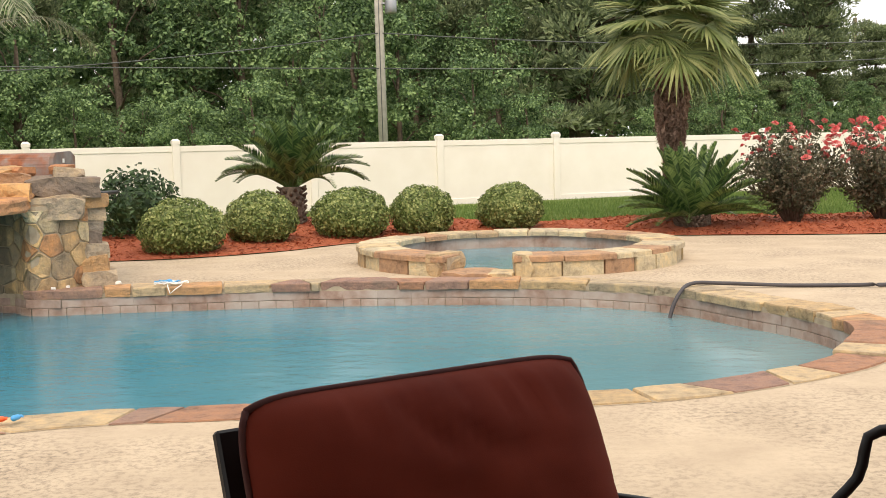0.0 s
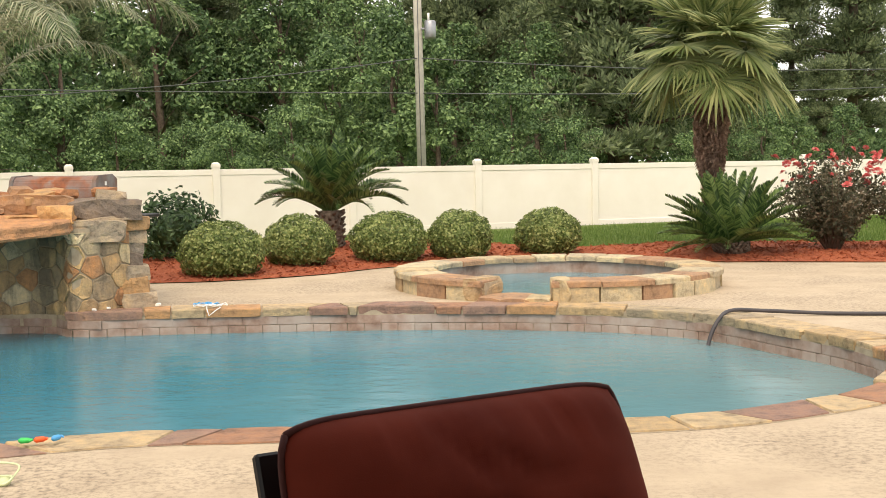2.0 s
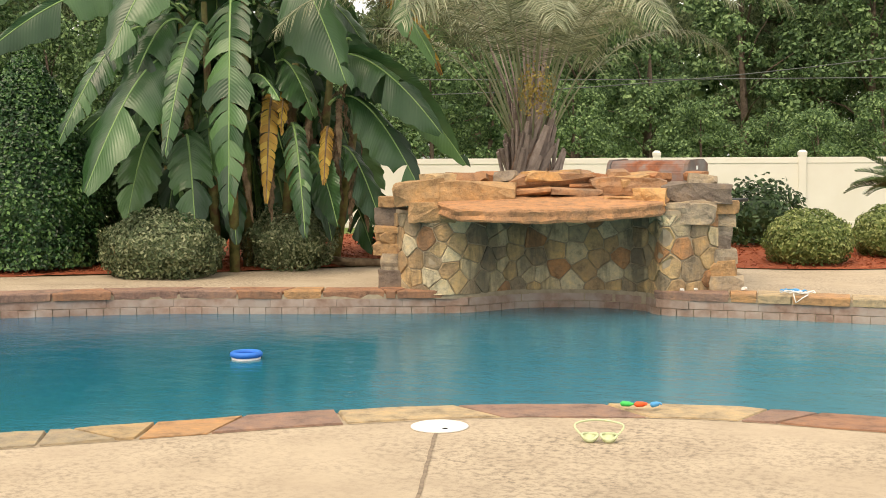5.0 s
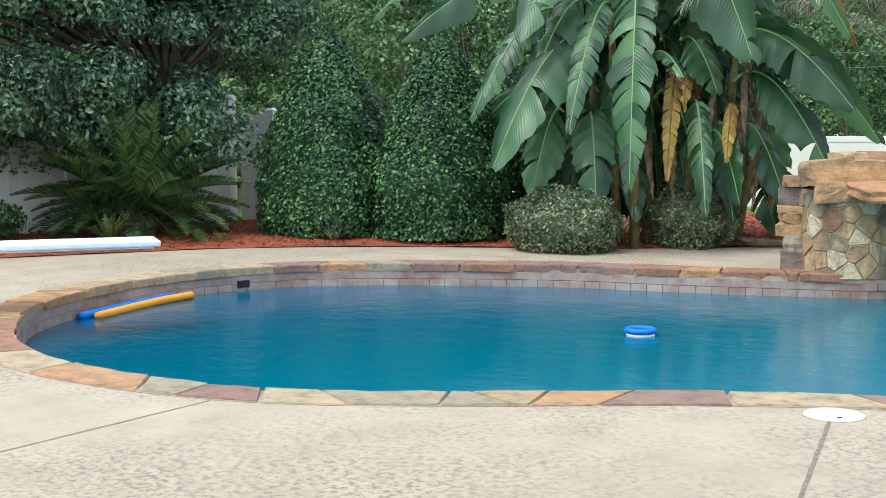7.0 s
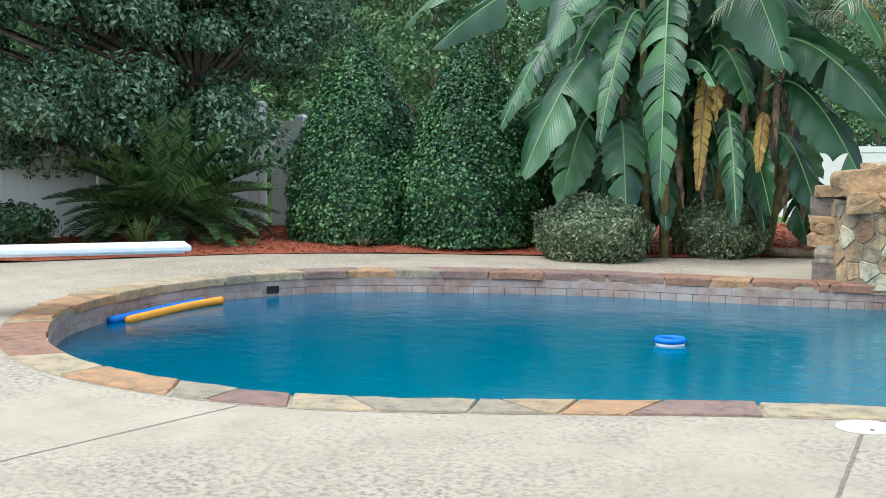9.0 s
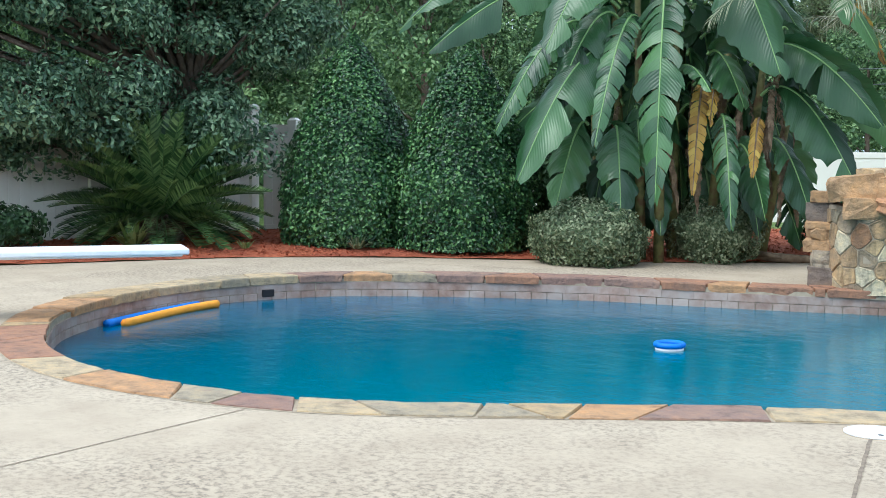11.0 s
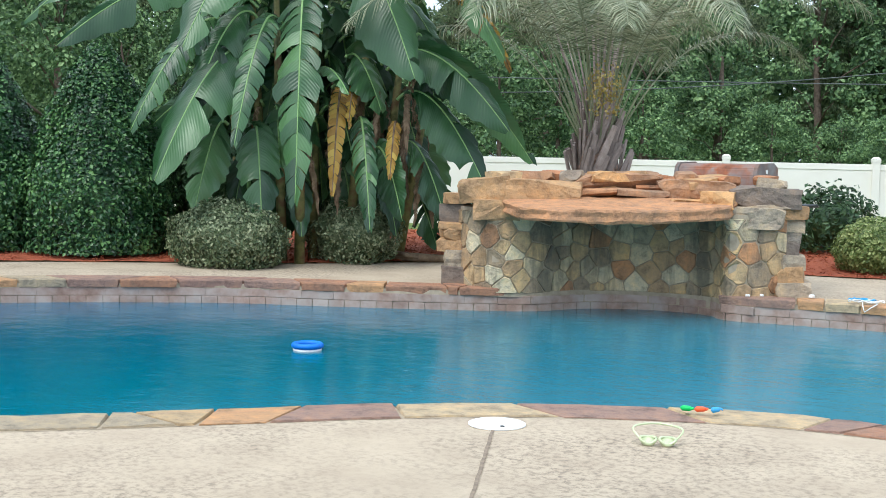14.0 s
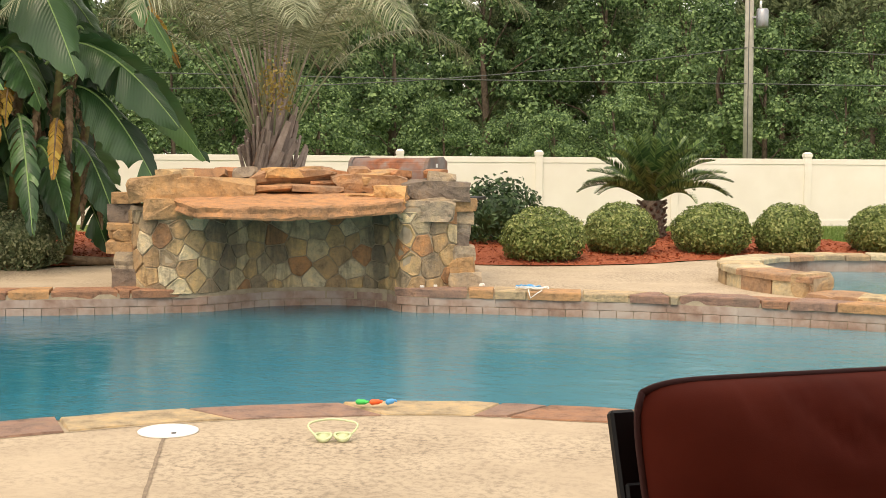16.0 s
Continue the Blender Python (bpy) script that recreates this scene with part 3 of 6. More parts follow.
def bed_height(x, y):
    r = np.array([noise.noise(Vector((a * 0.8, b * 0.8, 3.0))) for a, b in zip(x, y)])
    f = np.array([noise.noise(Vector((a * 6, b * 6, 1.0))) for a, b in zip(x, y)])
    d = np.min(np.hypot(x[:, None] - DECK_EDGE[None, :, 0], y[:, None] - DECK_EDGE[None, :, 1]), 1)
    return np.clip(d, 0, 1) * (0.06 + 0.03 * r) + 0.012 * f + 0.012 + rise(x, y)


sheet("mulch_bed", BED, [], 0.14, bed_height, M_MULCH, "planting bed covered with red bark mulch", "mulch bed")


def bed_z(x, y):
    return float(bed_height(np.array([x]), np.array([y]))[0])


# control joints of the deck, slightly sunk filler strips
for a, b, w in (((-2.92, 4.72), (-2.0, 3.0), 0.016), ((-5.12, 2.78), (-4.2, -0.6), 0.008), ((-11.0, 8.0), (-9.2, 8.9), 0.012)):
    a, b = np.array(a), np.array(b)
    d = (b - a) / np.linalg.norm(b - a)
    q = np.array([-d[1], d[0]]) * w / 2
    nn = 24
    V, F = [], []
    for i in range(nn + 1):
        c = a + (b - a) * i / nn + q * 0.25 * math.sin(i * 2.1)
        V += [(*(c + q), 0.003), (*(c - q), 0.003)]
    F = [(2 * i, 2 * i + 1, 2 * i + 3, 2 * i + 2) for i in range(nn)]
    thing("deck_joint", mesh_py("deck_joint", V, F), M_JOINT, "dirt-filled control joint in the concrete deck", "joint", kind="structure")

# ---- pool ----
pool = group_of("swimming_pool", "free-form swimming pool with flagstone coping and tile", "pool", kind="structure")
n = len(POOL)
V = np.concatenate([np.c_[POOL, np.full(n, z)] for z in (-0.01, -0.32)])
F = [(i, (i + 1) % n, n + (i + 1) % n, n + i) for i in range(n)]
part("grout_band", mesh_py("grout_band", V, F), M_MORTAR, pool)
V = np.concatenate([np.c_[POOL, np.full(n, -0.32)], np.c_[POOL - NRM * 0.02, np.full(n, -0.33)], np.c_[POOL - NRM * 0.1, np.full(n, -1.5)]])
F = [(k * n + i, k * n + (i + 1) % n, (k + 1) * n + (i + 1) % n, (k + 1) * n + i) for k in range(2) for i in range(n)]
F.append(tuple(range(2 * n, 3 * n)))
part("pool_shell", mesh_py("pool_shell", V, F), M_PLASTER, pool)
wv = np.c_[POOL - NRM * 0.004, np.full(n, WATER_Z)]
thing("water", mesh_py("water", wv, [tuple(range(n))]), M_WATER, "blue-green pool water stirred by light rain", "water", kind="structure")
# mortar bed under the coping
BEDDING = POOL + NRM * np.where((POOL[:, 1] > 7.4) | (POOL[:, 0] < -9.3), -0.01, 0.012)[:, None]
V = np.r_[np.c_[BEDDING, np.full(n, -0.014)], np.c_[RIM + NRM * 0.01, np.full(n, 0.002)], np.c_[BEDDING, np.full(n, -0.06)]]
F = [(i, (i + 1) % n, n + (i + 1) % n, n + i) for i in range(n)] + [(i, (i + 1) % n, 2 * n + (i + 1) % n, 2 * n + i) for i in range(n)]
part("mortar_bed", mesh_py("mortar_bed", V, F), M_MORTAR, pool)


def along(loop, nrm, s):
    """The point and outward direction at fraction s of the pool's length."""
    f = (s % 1.0) * len(loop)
    i, u = int(f) % len(loop), f - int(f)
    j = (i + 1) % len(loop)
    return loop[i] * (1 - u) + loop[j] * u, nrm[i] * (1 - u) + nrm[j] * u


def in_niche(p):
    return -6.0 < p[0] < -4.1 and p[1] > 9.3


coping = group_of("pool_coping", "irregular tan and rust flagstone coping round the pool", "coping", kind="structure")
s, k = 0.0, 0
slant = 0.0
while s < 1.0:
    L = rng.choice([0.22, 0.35, 0.5, 0.62, 0.75], p=[0.15, 0.25, 0.25, 0.2, 0.15]) * rng.uniform(0.85, 1.15)
    e = min(s + L / POOL_LEN, 1.0)
    if 1 - e < 0.2 / POOL_LEN:
        e = 1.0
    nxt = rng.uniform(-0.12, 0.12) / POOL_LEN if e < 1 else 0.0
    g = 0.008 / POOL_LEN
    c0, _ = along(POOL, NRM, (s + e) / 2)
    if not in_niche(c0):
        far_side = c0[1] > 7.4 or c0[0] < -9.3
        over, wid = rng.uniform(0.01, 0.045) if far_side else rng.uniform(-0.025, 0.0), COPING_W * rng.uniform(0.97, 1.03)
        steps = max(3, int((e - s) * POOL_LEN / 0.12) + 1)
        top, z0, z1 = [], (-0.05 if far_side else -0.045), (0.018 if far_side else 0.007) + rng.uniform(0, 0.012 if far_side else 0.005)
        for i in range(steps + 1):
            u = i / steps
            for side in (0, 1):
                a = s + g + (slant if side else -slant)
                b = e - g + (nxt if side else -nxt)
                p, q = along(POOL, NRM, a + (b - a) * u)
                w = (-over + 0.012 * noise.noise(Vector((p[0] * 5, p[1] * 5, 0)))) if side == 0 else wid + 0.012 * noise.noise(Vector((p[0] * 4, p[1] * 4, 5)))
                top.append(p + q * w)
        top = np.array(top)
        c = top.mean(0)
        V, F = [], []
        for j, (zz, sh) in enumerate(((z0, 0.97), (z1 - 0.012, 1.0), (z1, 0.975))):
            for p in top:
                r = c + (p - c) * sh
                V.append((r[0] - c[0], r[1] - c[1], zz + 0.006 * noise.noise(Vector((p[0] * 6, p[1] * 6, 2.0)))))
        m2 = 2 * (steps + 1)
        ring = [2 * i for i in range(steps + 1)] + [2 * i + 1 for i in range(steps, -1, -1)]
        for a in (0, m2):
            F += [(a + ring[i], a + ring[(i + 1) % m2], a + m2 + ring[(i + 1) % m2], a + m2 + ring[i]) for i in range(m2)]
        F += [(2 * m2 + 2 * i, 2 * m2 + 2 * i + 1, 2 * m2 + 2 * i + 3, 2 * m2 + 2 * i + 2) for i in range(steps)]
        part("coping_stone", mesh_py("coping_stone", V, F), M_COPING, coping, place=Matrix.Translation((*c, 0)))
    s, slant, k = e, nxt, k + 1

# waterline tiles: one shared plate, set round the shell
tile_me = from_bm("tile", box(0.15, 0.012, 0.155, 0.003))
tile_me.materials.append(M_TILE)
cap_me = from_bm("tile", box(0.313, 0.014, 0.075, 0.0015))
cap_me.materials.append(M_TILE)
for me, L, z in ((tile_me, 0.155, -0.212), (cap_me, 0.314, -0.092)):
    cnt = int(POOL_LEN / L)
    for i in range(cnt):
        p, q = along(POOL, NRM, i / cnt)
        if p[1] < 6.4 and -5.2 < p[0] < 1.2:
            continue
        ang = math.degrees(math.atan2(q[1], q[0])) + 90
        part("tile", me, None, pool, place=pose(p[0] - q[0] * 0.004, p[1] - q[1] * 0.004, z, 0, rng.normal(0, 0.4), ang))
# no recess here: a solid dark block gives the opening's shade
part("skimmer_mouth_shade", box(0.13, 0.03, 0.07, 0.004), M_HOLE_SHADE, pool, "dark square block painted as the shade in the skimmer opening", pose(-10.19, 5.98, -0.135, 0, 0, 91))

# ---- raised spa ----
SPA_C, SPA_R, SPA_T, SPA_H = np.array((0.25, 13.2)), 1.72, 0.4, 0.2
spa = group_of("raised_spa", "round raised stone spa with a spillway gap facing the pool", "spa", kind="structure")


def spa_pt(a, r):
    return SPA_C + r * np.array((math.cos(a), math.sin(a)))


GAP0, GAP1 = math.radians(245.5), math.radians(267.5)
arc = 2 * math.pi - (GAP1 - GAP0)
seg = 72
V, F = [], []
for i in range(seg + 1):
    a = GAP1 + arc * i / seg
    for r, z in ((SPA_R - SPA_T + 0.04, -0.4), (SPA_R - SPA_T + 0.04, SPA_H - 0.03), (SPA_R - 0.04, SPA_H - 0.03), (SPA_R - 0.04, -0.1)):
        V.append((*spa_pt(a, r), z))
for i in range(seg):
    F += [(4 * i + j, 4 * i + j + 1, 4 * i + j + 5, 4 * i + j + 4) for j in range(3)]
F += [(0, 1, 2, 3), (4 * seg, 4 * seg + 1, 4 * seg + 2, 4 * seg + 3)]
part("spa_wall", mesh_py("spa_wall", V, F), M_MORTAR, spa)
# outer face stones
a = GAP1 + 0.01
while a < GAP1 + arc - 0.02:
    w = rng.uniform(0.22, 0.5) / SPA_R
    b = min(a + w, GAP1 + arc - 0.005)
    rows = []
    for r, z0, z1 in ((SPA_R - 0.05, -0.02, SPA_H - 0.055), (SPA_R + rng.uniform(-0.01, 0.02), -0.02, SPA_H - 0.06)):
        for u in (0, 0.5, 1):
            t = a + 0.006 + (b - a - 0.012) * u
            rows += [(*spa_pt(t, r), z0), (*spa_pt(t, r), z1)]
    rows = np.array(rows)
    c = rows.mean(0)
    F = [(6 + 2 * i, 6 + 2 * i + 2, 6 + 2 * i + 3, 6 + 2 * i + 1) for i in (0, 1)] + [(2 * i + 1, 2 * i + 7, 2 * i + 9, 2 * i + 3) for i in (0, 1)] + [(0, 6, 7, 1), (4, 5, 11, 10)]
    part("stone", mesh_py("stone", rows - c, F), M_SPA, spa, place=Matrix.Translation(c))
    a = b
# rim flagstones
a = GAP1
while a < GAP1 + arc - 0.01:
    w = rng.uniform(0.3, 0.62) / SPA_R
    b = min(a + w, GAP1 + arc)
    if GAP1 + arc - b < 0.08:
        b = GAP1 + arc
    hz = SPA_H + rng.uniform(-0.006, 0.012)
    nseg = 4
    rows = []
    o1, o2 = SPA_R + rng.uniform(0.0, 0.04), SPA_R - SPA_T - rng.uniform(0, 0.03)
    for z, sh in ((hz - 0.06, 0.0), (hz - 0.012, 0.0), (hz, 0.012)):
        for i in range(nseg + 1):
            t = a + 0.006 + sh / SPA_R + (b - a - 0.012 - 2 * sh / SPA_R) * i / nseg
            jit = 0.014 * noise.noise(Vector((t * 9, z, 1)))
            rows += [(*spa_pt(t, o2 + sh), z), (*spa_pt(t, o1 - sh + jit), z)]
    rows = np.array(rows)
    c = rows.mean(0)
    m2 = 2 * (nseg + 1)
    ring = [2 * i for i in range(nseg + 1)] + [2 * i + 1 for i in range(nseg, -1, -1)]
    F = [(q + ring[i], q + ring[(i + 1) % m2], q + m2 + ring[(i + 1) % m2], q + m2 + ring[i]) for q in (0, m2) for i in range(m2)]
    F += [(2 * m2 + 2 * i, 2 * m2 + 2 * i + 1, 2 * m2 + 2 * i + 3, 2 * m2 + 2 * i + 2) for i in range(nseg)]
    part("rim_stone", mesh_py("rim_stone", rows - c, F), M_SPA, spa, place=Matrix.Translation(c))
    a = b
# inner tiles, water and spillway
for i in range(60):
    t = GAP1 + arc * (i + 0.5) / 60
    p = spa_pt(t, SPA_R - SPA_T + 0.03)
    part("tile", tile_me, None, spa, place=pose(p[0], p[1], 0.075, 0, 0, math.degrees(t) + 90))
V = [(*spa_pt(2 * math.pi * i / 64, SPA_R - SPA_T + 0.035), 0.012) for i in range(64)]
part("spa_water", mesh_py("spa_water", V, [tuple(range(64))]), M_WATER, spa, "still pale teal spa water")
for k, (t, w) in enumerate(((GAP0 + 0.06, 0.25), (GAP0 + 0.2, 0.3), (GAP0 + 0.32, 0.22))):
    p = spa_pt(t, SPA_R - 0.1)
    part("spill_stone", rock(w, 0.5, 0.06, 60 + k, 0.1), M_SPA, spa, place=pose(p[0], p[1], 0.025, 0, 0, math.degrees(t) + 90))
for t in (GAP0 - 0.06, GAP1 + 0.06):
    p = spa_pt(t, SPA_R - 0.18)
    part("gap_stone", rock(0.18, 0.4, 0.22, 70 + int(t * 10), 0.08), M_SPA, spa, place=pose(p[0], p[1], 0.1, 0, 0, math.degrees(t) + 90))

# ---- rock grotto ----
grotto = group_of("rock_grotto", "natural stone grotto with overhanging slab and mosaic niche", "grotto")
NICHE, NICHE_LEN = smooth_loop([(-6.62, 9.98), (-6.35, 9.8), (-6.05, 9.78), (-5.78, 10.05), (-5.5, 10.6), (-4.95, 10.95), (-4.4, 10.95), (-4.12, 10.72), (-3.95, 10.84), (-3.72, 11.12)], 60, closed=False)
NT = np.gradient(NICHE, axis=0)
NT /= np.linalg.norm(NT, axis=1, keepdims=True)
NN = np.stack([NT[:, 1], -NT[:, 0]], 1)


def niche_at(u, v):
    f = np.clip(u / NICHE_LEN, 0, 1) * (len(NICHE) - 1)
    i = min(int(f), len(NICHE) - 2)
    k = f - i
    p, q = NICHE[i] * (1 - k) + NICHE[i + 1] * k, NN[i] * (1 - k) + NN[i + 1] * k
    return (p[0], p[1], v - 0.03), (q[0], q[1], 0.0)


V, F = [], []
for p, q in zip(NICHE, NN):
    b = p - q * 0.2
    V += [(*p, -0.06), (*p, 0.78), (*b, 0.8), (*b, 0.0)]
m = len(NICHE)
F = [(4 * i + j, 4 * i + j + 1, 4 * i + j + 5, 4 * i + j + 4) for i in range(m - 1) for j in range(3)] + [(0, 1, 2, 3), (4 * m - 4, 4 * m - 3, 4 * m - 2, 4 * m - 1)]
part("niche_wall", mesh_py("niche_wall", V, F), M_MORTAR, grotto)
stone_face(grotto, cells(NICHE_LEN, 0.78, 0.18, 0.006, 5), niche_at, M_FACE, 0.014, seed=4)
LEFT_STACK = [(-6.71, 10.06, 0.85, 0.24, 0.30, 0.10), (-6.74, 10.09, 0.70, 0.26, 0.30, 0.18), (-6.71, 10.05, 0.58, 0.29, 0.34, 0.07), (-6.71, 10.06, 0.50, 0.28, 0.35, 0.12),
              (-6.72, 10.05, 0.39, 0.29, 0.36, 0.13), (-6.67, 10.02, 0.26, 0.25, 0.34, 0.17), (-6.65, 9.99, 0.09, 0.26, 0.36, 0.19)]
RIGHT_STACK = [(-3.74, 11.30, 0.80, 0.24, 0.36, 0.12), (-3.76, 11.32, 0.69, 0.21, 0.36, 0.13), (-3.77, 11.32, 0.58, 0.21, 0.36, 0.13), (-3.77, 11.30, 0.46, 0.19, 0.36, 0.14),
               (-3.74, 11.27, 0.34, 0.23, 0.36, 0.14), (-3.72, 11.25, 0.22, 0.24, 0.36, 0.16), (-3.70, 11.24, 0.08, 0.31, 0.42, 0.16)]
for k, (x, y, z, w, d, h) in enumerate(LEFT_STACK + RIGHT_STACK):
    part("block", rock(w, d, h * 0.97, 11 + k, 0.12, 2, 0.8), M_LEDGE, grotto, place=pose(x, y, z, 0, rng.normal(0, 2), 26 + rng.normal(0, 7)))
TOP_ROCKS = [(-6.33, 9.98, 0.95, 0.48, 0.50, 0.22), (-5.89, 10.25, 0.95, 0.78, 0.60, 0.20), (-6.27, 10.68, 1.03, 0.73, 0.50, 0.13), (-6.17, 9.95, 0.76, 0.42, 0.45, 0.19),
             (-4.02, 11.08, 0.75, 0.56, 0.50, 0.19), (-3.99, 11.22, 0.94, 0.62, 0.50, 0.18), (-4.00, 11.15, 0.845, 0.52, 0.40, 0.06)]
for k, (x, y, z, w, d, h) in enumerate(TOP_ROCKS):
    part("ledge_rock", rock(w, d, h, 31 + k, 0.15, 2, 0.76), M_LEDGE, grotto, place=pose(x, y, z, 0, rng.normal(0, 2), 26 + rng.normal(0, 3)))
RUST_ROCKS = [(-5.39, 10.93, 1.06, 0.84, 0.70, 0.15), (-5.6, 10.75, 1.0, 0.5, 0.5, 0.08), (-4.9, 11.0, 0.99, 0.5, 0.5, 0.08), (-4.65, 11.16, 1.00, 0.70, 0.70, 0.17), (-4.29, 10.80, 0.91, 0.30, 0.35, 0.15), (-5.41, 10.55, 0.95, 0.38, 0.40, 0.07),
              (-5.04, 10.73, 0.95, 0.46, 0.40, 0.07), (-4.45, 10.80, 0.86, 0.57, 0.40, 0.09)]
for k, (x, y, z, w, d, h) in enumerate(RUST_ROCKS):
    part("rust_rock", rock(w, d, h, 41 + k, 0.2, 2, 0.7), M_SLAB, grotto, place=pose(x, y, z, 0, rng.normal(0, 3), 26 + rng.normal(0, 5)))
r = np.random.default_rng(45)
for k in range(13):
    u = (k + 0.5) / 13
    x, y = -6.35 + 2.45 * u + r.normal(0, 0.05), 10.32 + 1.0 * u + r.normal(0, 0.1)
    w = r.uniform(0.18, 0.42)
    part("loose_rock", rock(w, w * r.uniform(0.6, 0.9), r.uniform(0.06, 0.12), 310 + k, 0.18, 2, 0.7), M_SLAB if k % 3 else M_LEDGE, grotto, place=pose(x, y, 1.07 + 0.03 * math.sin(3.1 * u) + r.normal(0, 0.012), r.normal(0, 5), r.normal(0, 5), r.uniform(0, 360)))
# the overhanging slab, sloping up to the back
slab_loop = np.array([np.array(a) + (np.array(b) - np.array(a)) * k / 8 for a, b in zip(*(lambda q: (q, q[1:] + q[:1]))([(-6.0, 9.74), (-5.62, 9.45), (-5.2, 9.4), (-4.72, 9.7), (-4.36, 10.1), (-4.06, 10.55), (-4.15, 11.0), (-4.7, 11.15), (-5.3, 11.0), (-5.9, 10.35)])) for k in range(8)])
V, F = [], []
for zi, sh in ((0.0, 0.985), (0.02, 1.0), (0.06, 0.99), (0.1, 1.0), (0.118, 0.985), (0.125, 0.4)):
    c = slab_loop.mean(0)
    for p in slab_loop:
        jag = 0.03 * noise.noise(Vector((p[0] * 4, p[1] * 4, zi * 9))) + 0.012 * noise.noise(Vector((p[0] * 17, p[1] * 17, zi * 30)))
        q = c + (p - c) * (sh + jag)
        back_k = max(0.0, (q - np.array((-5.0, 9.7))) @ np.array((-0.42, 0.9)))
        V.append((q[0], q[1], 0.7 + zi + 0.11 * back_k + 0.012 * noise.noise(Vector((q[0] * 4, q[1] * 4, zi * 6))) + 0.012 * noise.noise(Vector((q[0] * 13, q[1] * 13, zi * 40)))))
m = len(slab_loop)
F = [(r * m + i, r * m + (i + 1) % m, (r + 1) * m + (i + 1) % m, (r + 1) * m + i) for r in range(5) for i in range(m)] + [tuple(range(m))[::-1], tuple(range(5 * m, 6 * m))]
part("overhang_slab", mesh_py("overhang_slab", V, F), M_SLAB, grotto, "large flat rust-orange stone slab")
# rubble filling behind, under the top rocks
V, F = [], []
fill = [(-6.5, 10.1), (-5.95, 10.5), (-5.5, 11.0), (-4.9, 11.3), (-4.3, 11.3), (-3.95, 11.2), (-4.2, 11.75), (-5.4, 11.7), (-6.3, 10.9)]
for z in (0.0, 0.86):
    V += [(x, y, z) for x, y in fill]
m = len(fill)
F = [(i, (i + 1) % m, m + (i + 1) % m, m + i) for i in range(m)] + [tuple(range(m, 2 * m))]
part("rubble_core", mesh_py("rubble_core", V, F), M_MORTAR, grotto)

# ---- grill behind the grotto ----
grill = group_of("gas_grill", "rusted steel gas grill with side shelf behind the grotto", "grill", pose(-4.66, 12.05, 0.0, 0, 0, -2))
bm = bmesh.new()
prof = [(-0.27, 0.86), (-0.27, 1.13), (-0.25, 1.2), (-0.2, 1.24), (0.16, 1.25), (0.27, 1.2), (0.27, 0.86)]
for x in (-0.46, 0.36):
    for y, z in prof:
        bm.verts.new((x, y, z))
bm.verts.ensure_lookup_table()
m = len(prof)
for i in range(m):
    bm.faces.new([bm.verts[j] for j in (i, (i + 1) % m, m + (i + 1) % m, m + i)])
bmesh.ops.bevel(bm, geom=bm.edges[:], offset=0.012, segments=2, affect="EDGES")
part("lid", bm, M_RUST, grill, "rust-stained steel lid")
for x in (-0.475, 0.385):
    bm = bmesh.new()
    vs = [bm.verts.new((x + dx, y * 1.04, 0.86 + (z - 0.86) * 1.03)) for dx in (-0.02, 0.02) for y, z in prof]
    for i in range(m):
        bm.faces.new([vs[j] for j in (i, (i + 1) % m, m + (i + 1) % m, m + i)])
    bm.faces.new(vs[:m]), bm.faces.new(vs[m:])
    part("end_panel", bm, M_PANEL, grill, "grey painted end panel")
for k, (y, z) in enumerate(((-0.03, 1.17), (0.02, 1.12), (-0.03, 1.07), (0.03, 1.02))):
    part("emblem_dot", box(0.006, 0.045, 0.04, 0.002), M_WHITE if k % 2 == 0 else M_BLACK, grill, place=pose(0.409, y, z))
part("firebox", box(0.86, 0.52, 0.22, 0.02), M_BLACK, grill, place=pose(-0.05, 0, 0.75))
part("cabinet", box(0.84, 0.5, 0.64, 0.01, True), M_STEEL, grill)
part("side_shelf", box(0.42, 0.45, 0.035, 0.008), M_BLACK, grill, "dark side shelf", pose(0.66, 0, 0.84))
part("side_shelf", box(0.3, 0.45, 0.035, 0.008), M_BLACK, grill, "", pose(-0.68, 0, 0.84))
part("lid_handle", tube_mesh("lid_handle", [(-0.3, -0.31, 1.02), (0.2, -0.31, 1.02)], 0.012), M_STEEL, grill)

# ---- fences ----
FB, FU = np.array((-1.136, 22.955)), np.array((2.207, 1.0405))
fang = math.degrees(math.atan2(FU[1], FU[0]))
fence = group_of("back_fence", "cream-white vinyl privacy fence with capped posts", "fence", kind="structure")
post_me, cap_me2 = from_bm("post", box(0.128, 0.128, 1.34, 0.006, True)), bmesh.new()
bmesh.ops.create_cone(cap_me2, cap_ends=True, segments=4, radius1=0.1, radius2=0.05, depth=0.035)
bmesh.ops.rotate(cap_me2, cent=(0, 0, 0), matrix=Matrix.Rotation(radians(45), 3, "Z"), verts=cap_me2.verts)
v0 = bmesh.ops.create_cube(cap_me2, size=1)["verts"]
bmesh.ops.scale(cap_me2, vec=(0.142, 0.142, 0.05), verts=v0)
bmesh.ops.translate(cap_me2, vec=(0, 0, -0.045), verts=v0)
cap_me2 = from_bm("post_cap", cap_me2)
panel_me, rail_me, low_me = from_bm("panel", box(2.32, 0.03, 1.08, 0.0, True)), from_bm("rail", box(2.32, 0.05, 0.1, 0.004)), from_bm("rail", box(2.32, 0.05, 0.12, 0.004))
for me in (post_me, cap_me2, panel_me, rail_me, low_me):
    me.materials.append(M_FENCE)
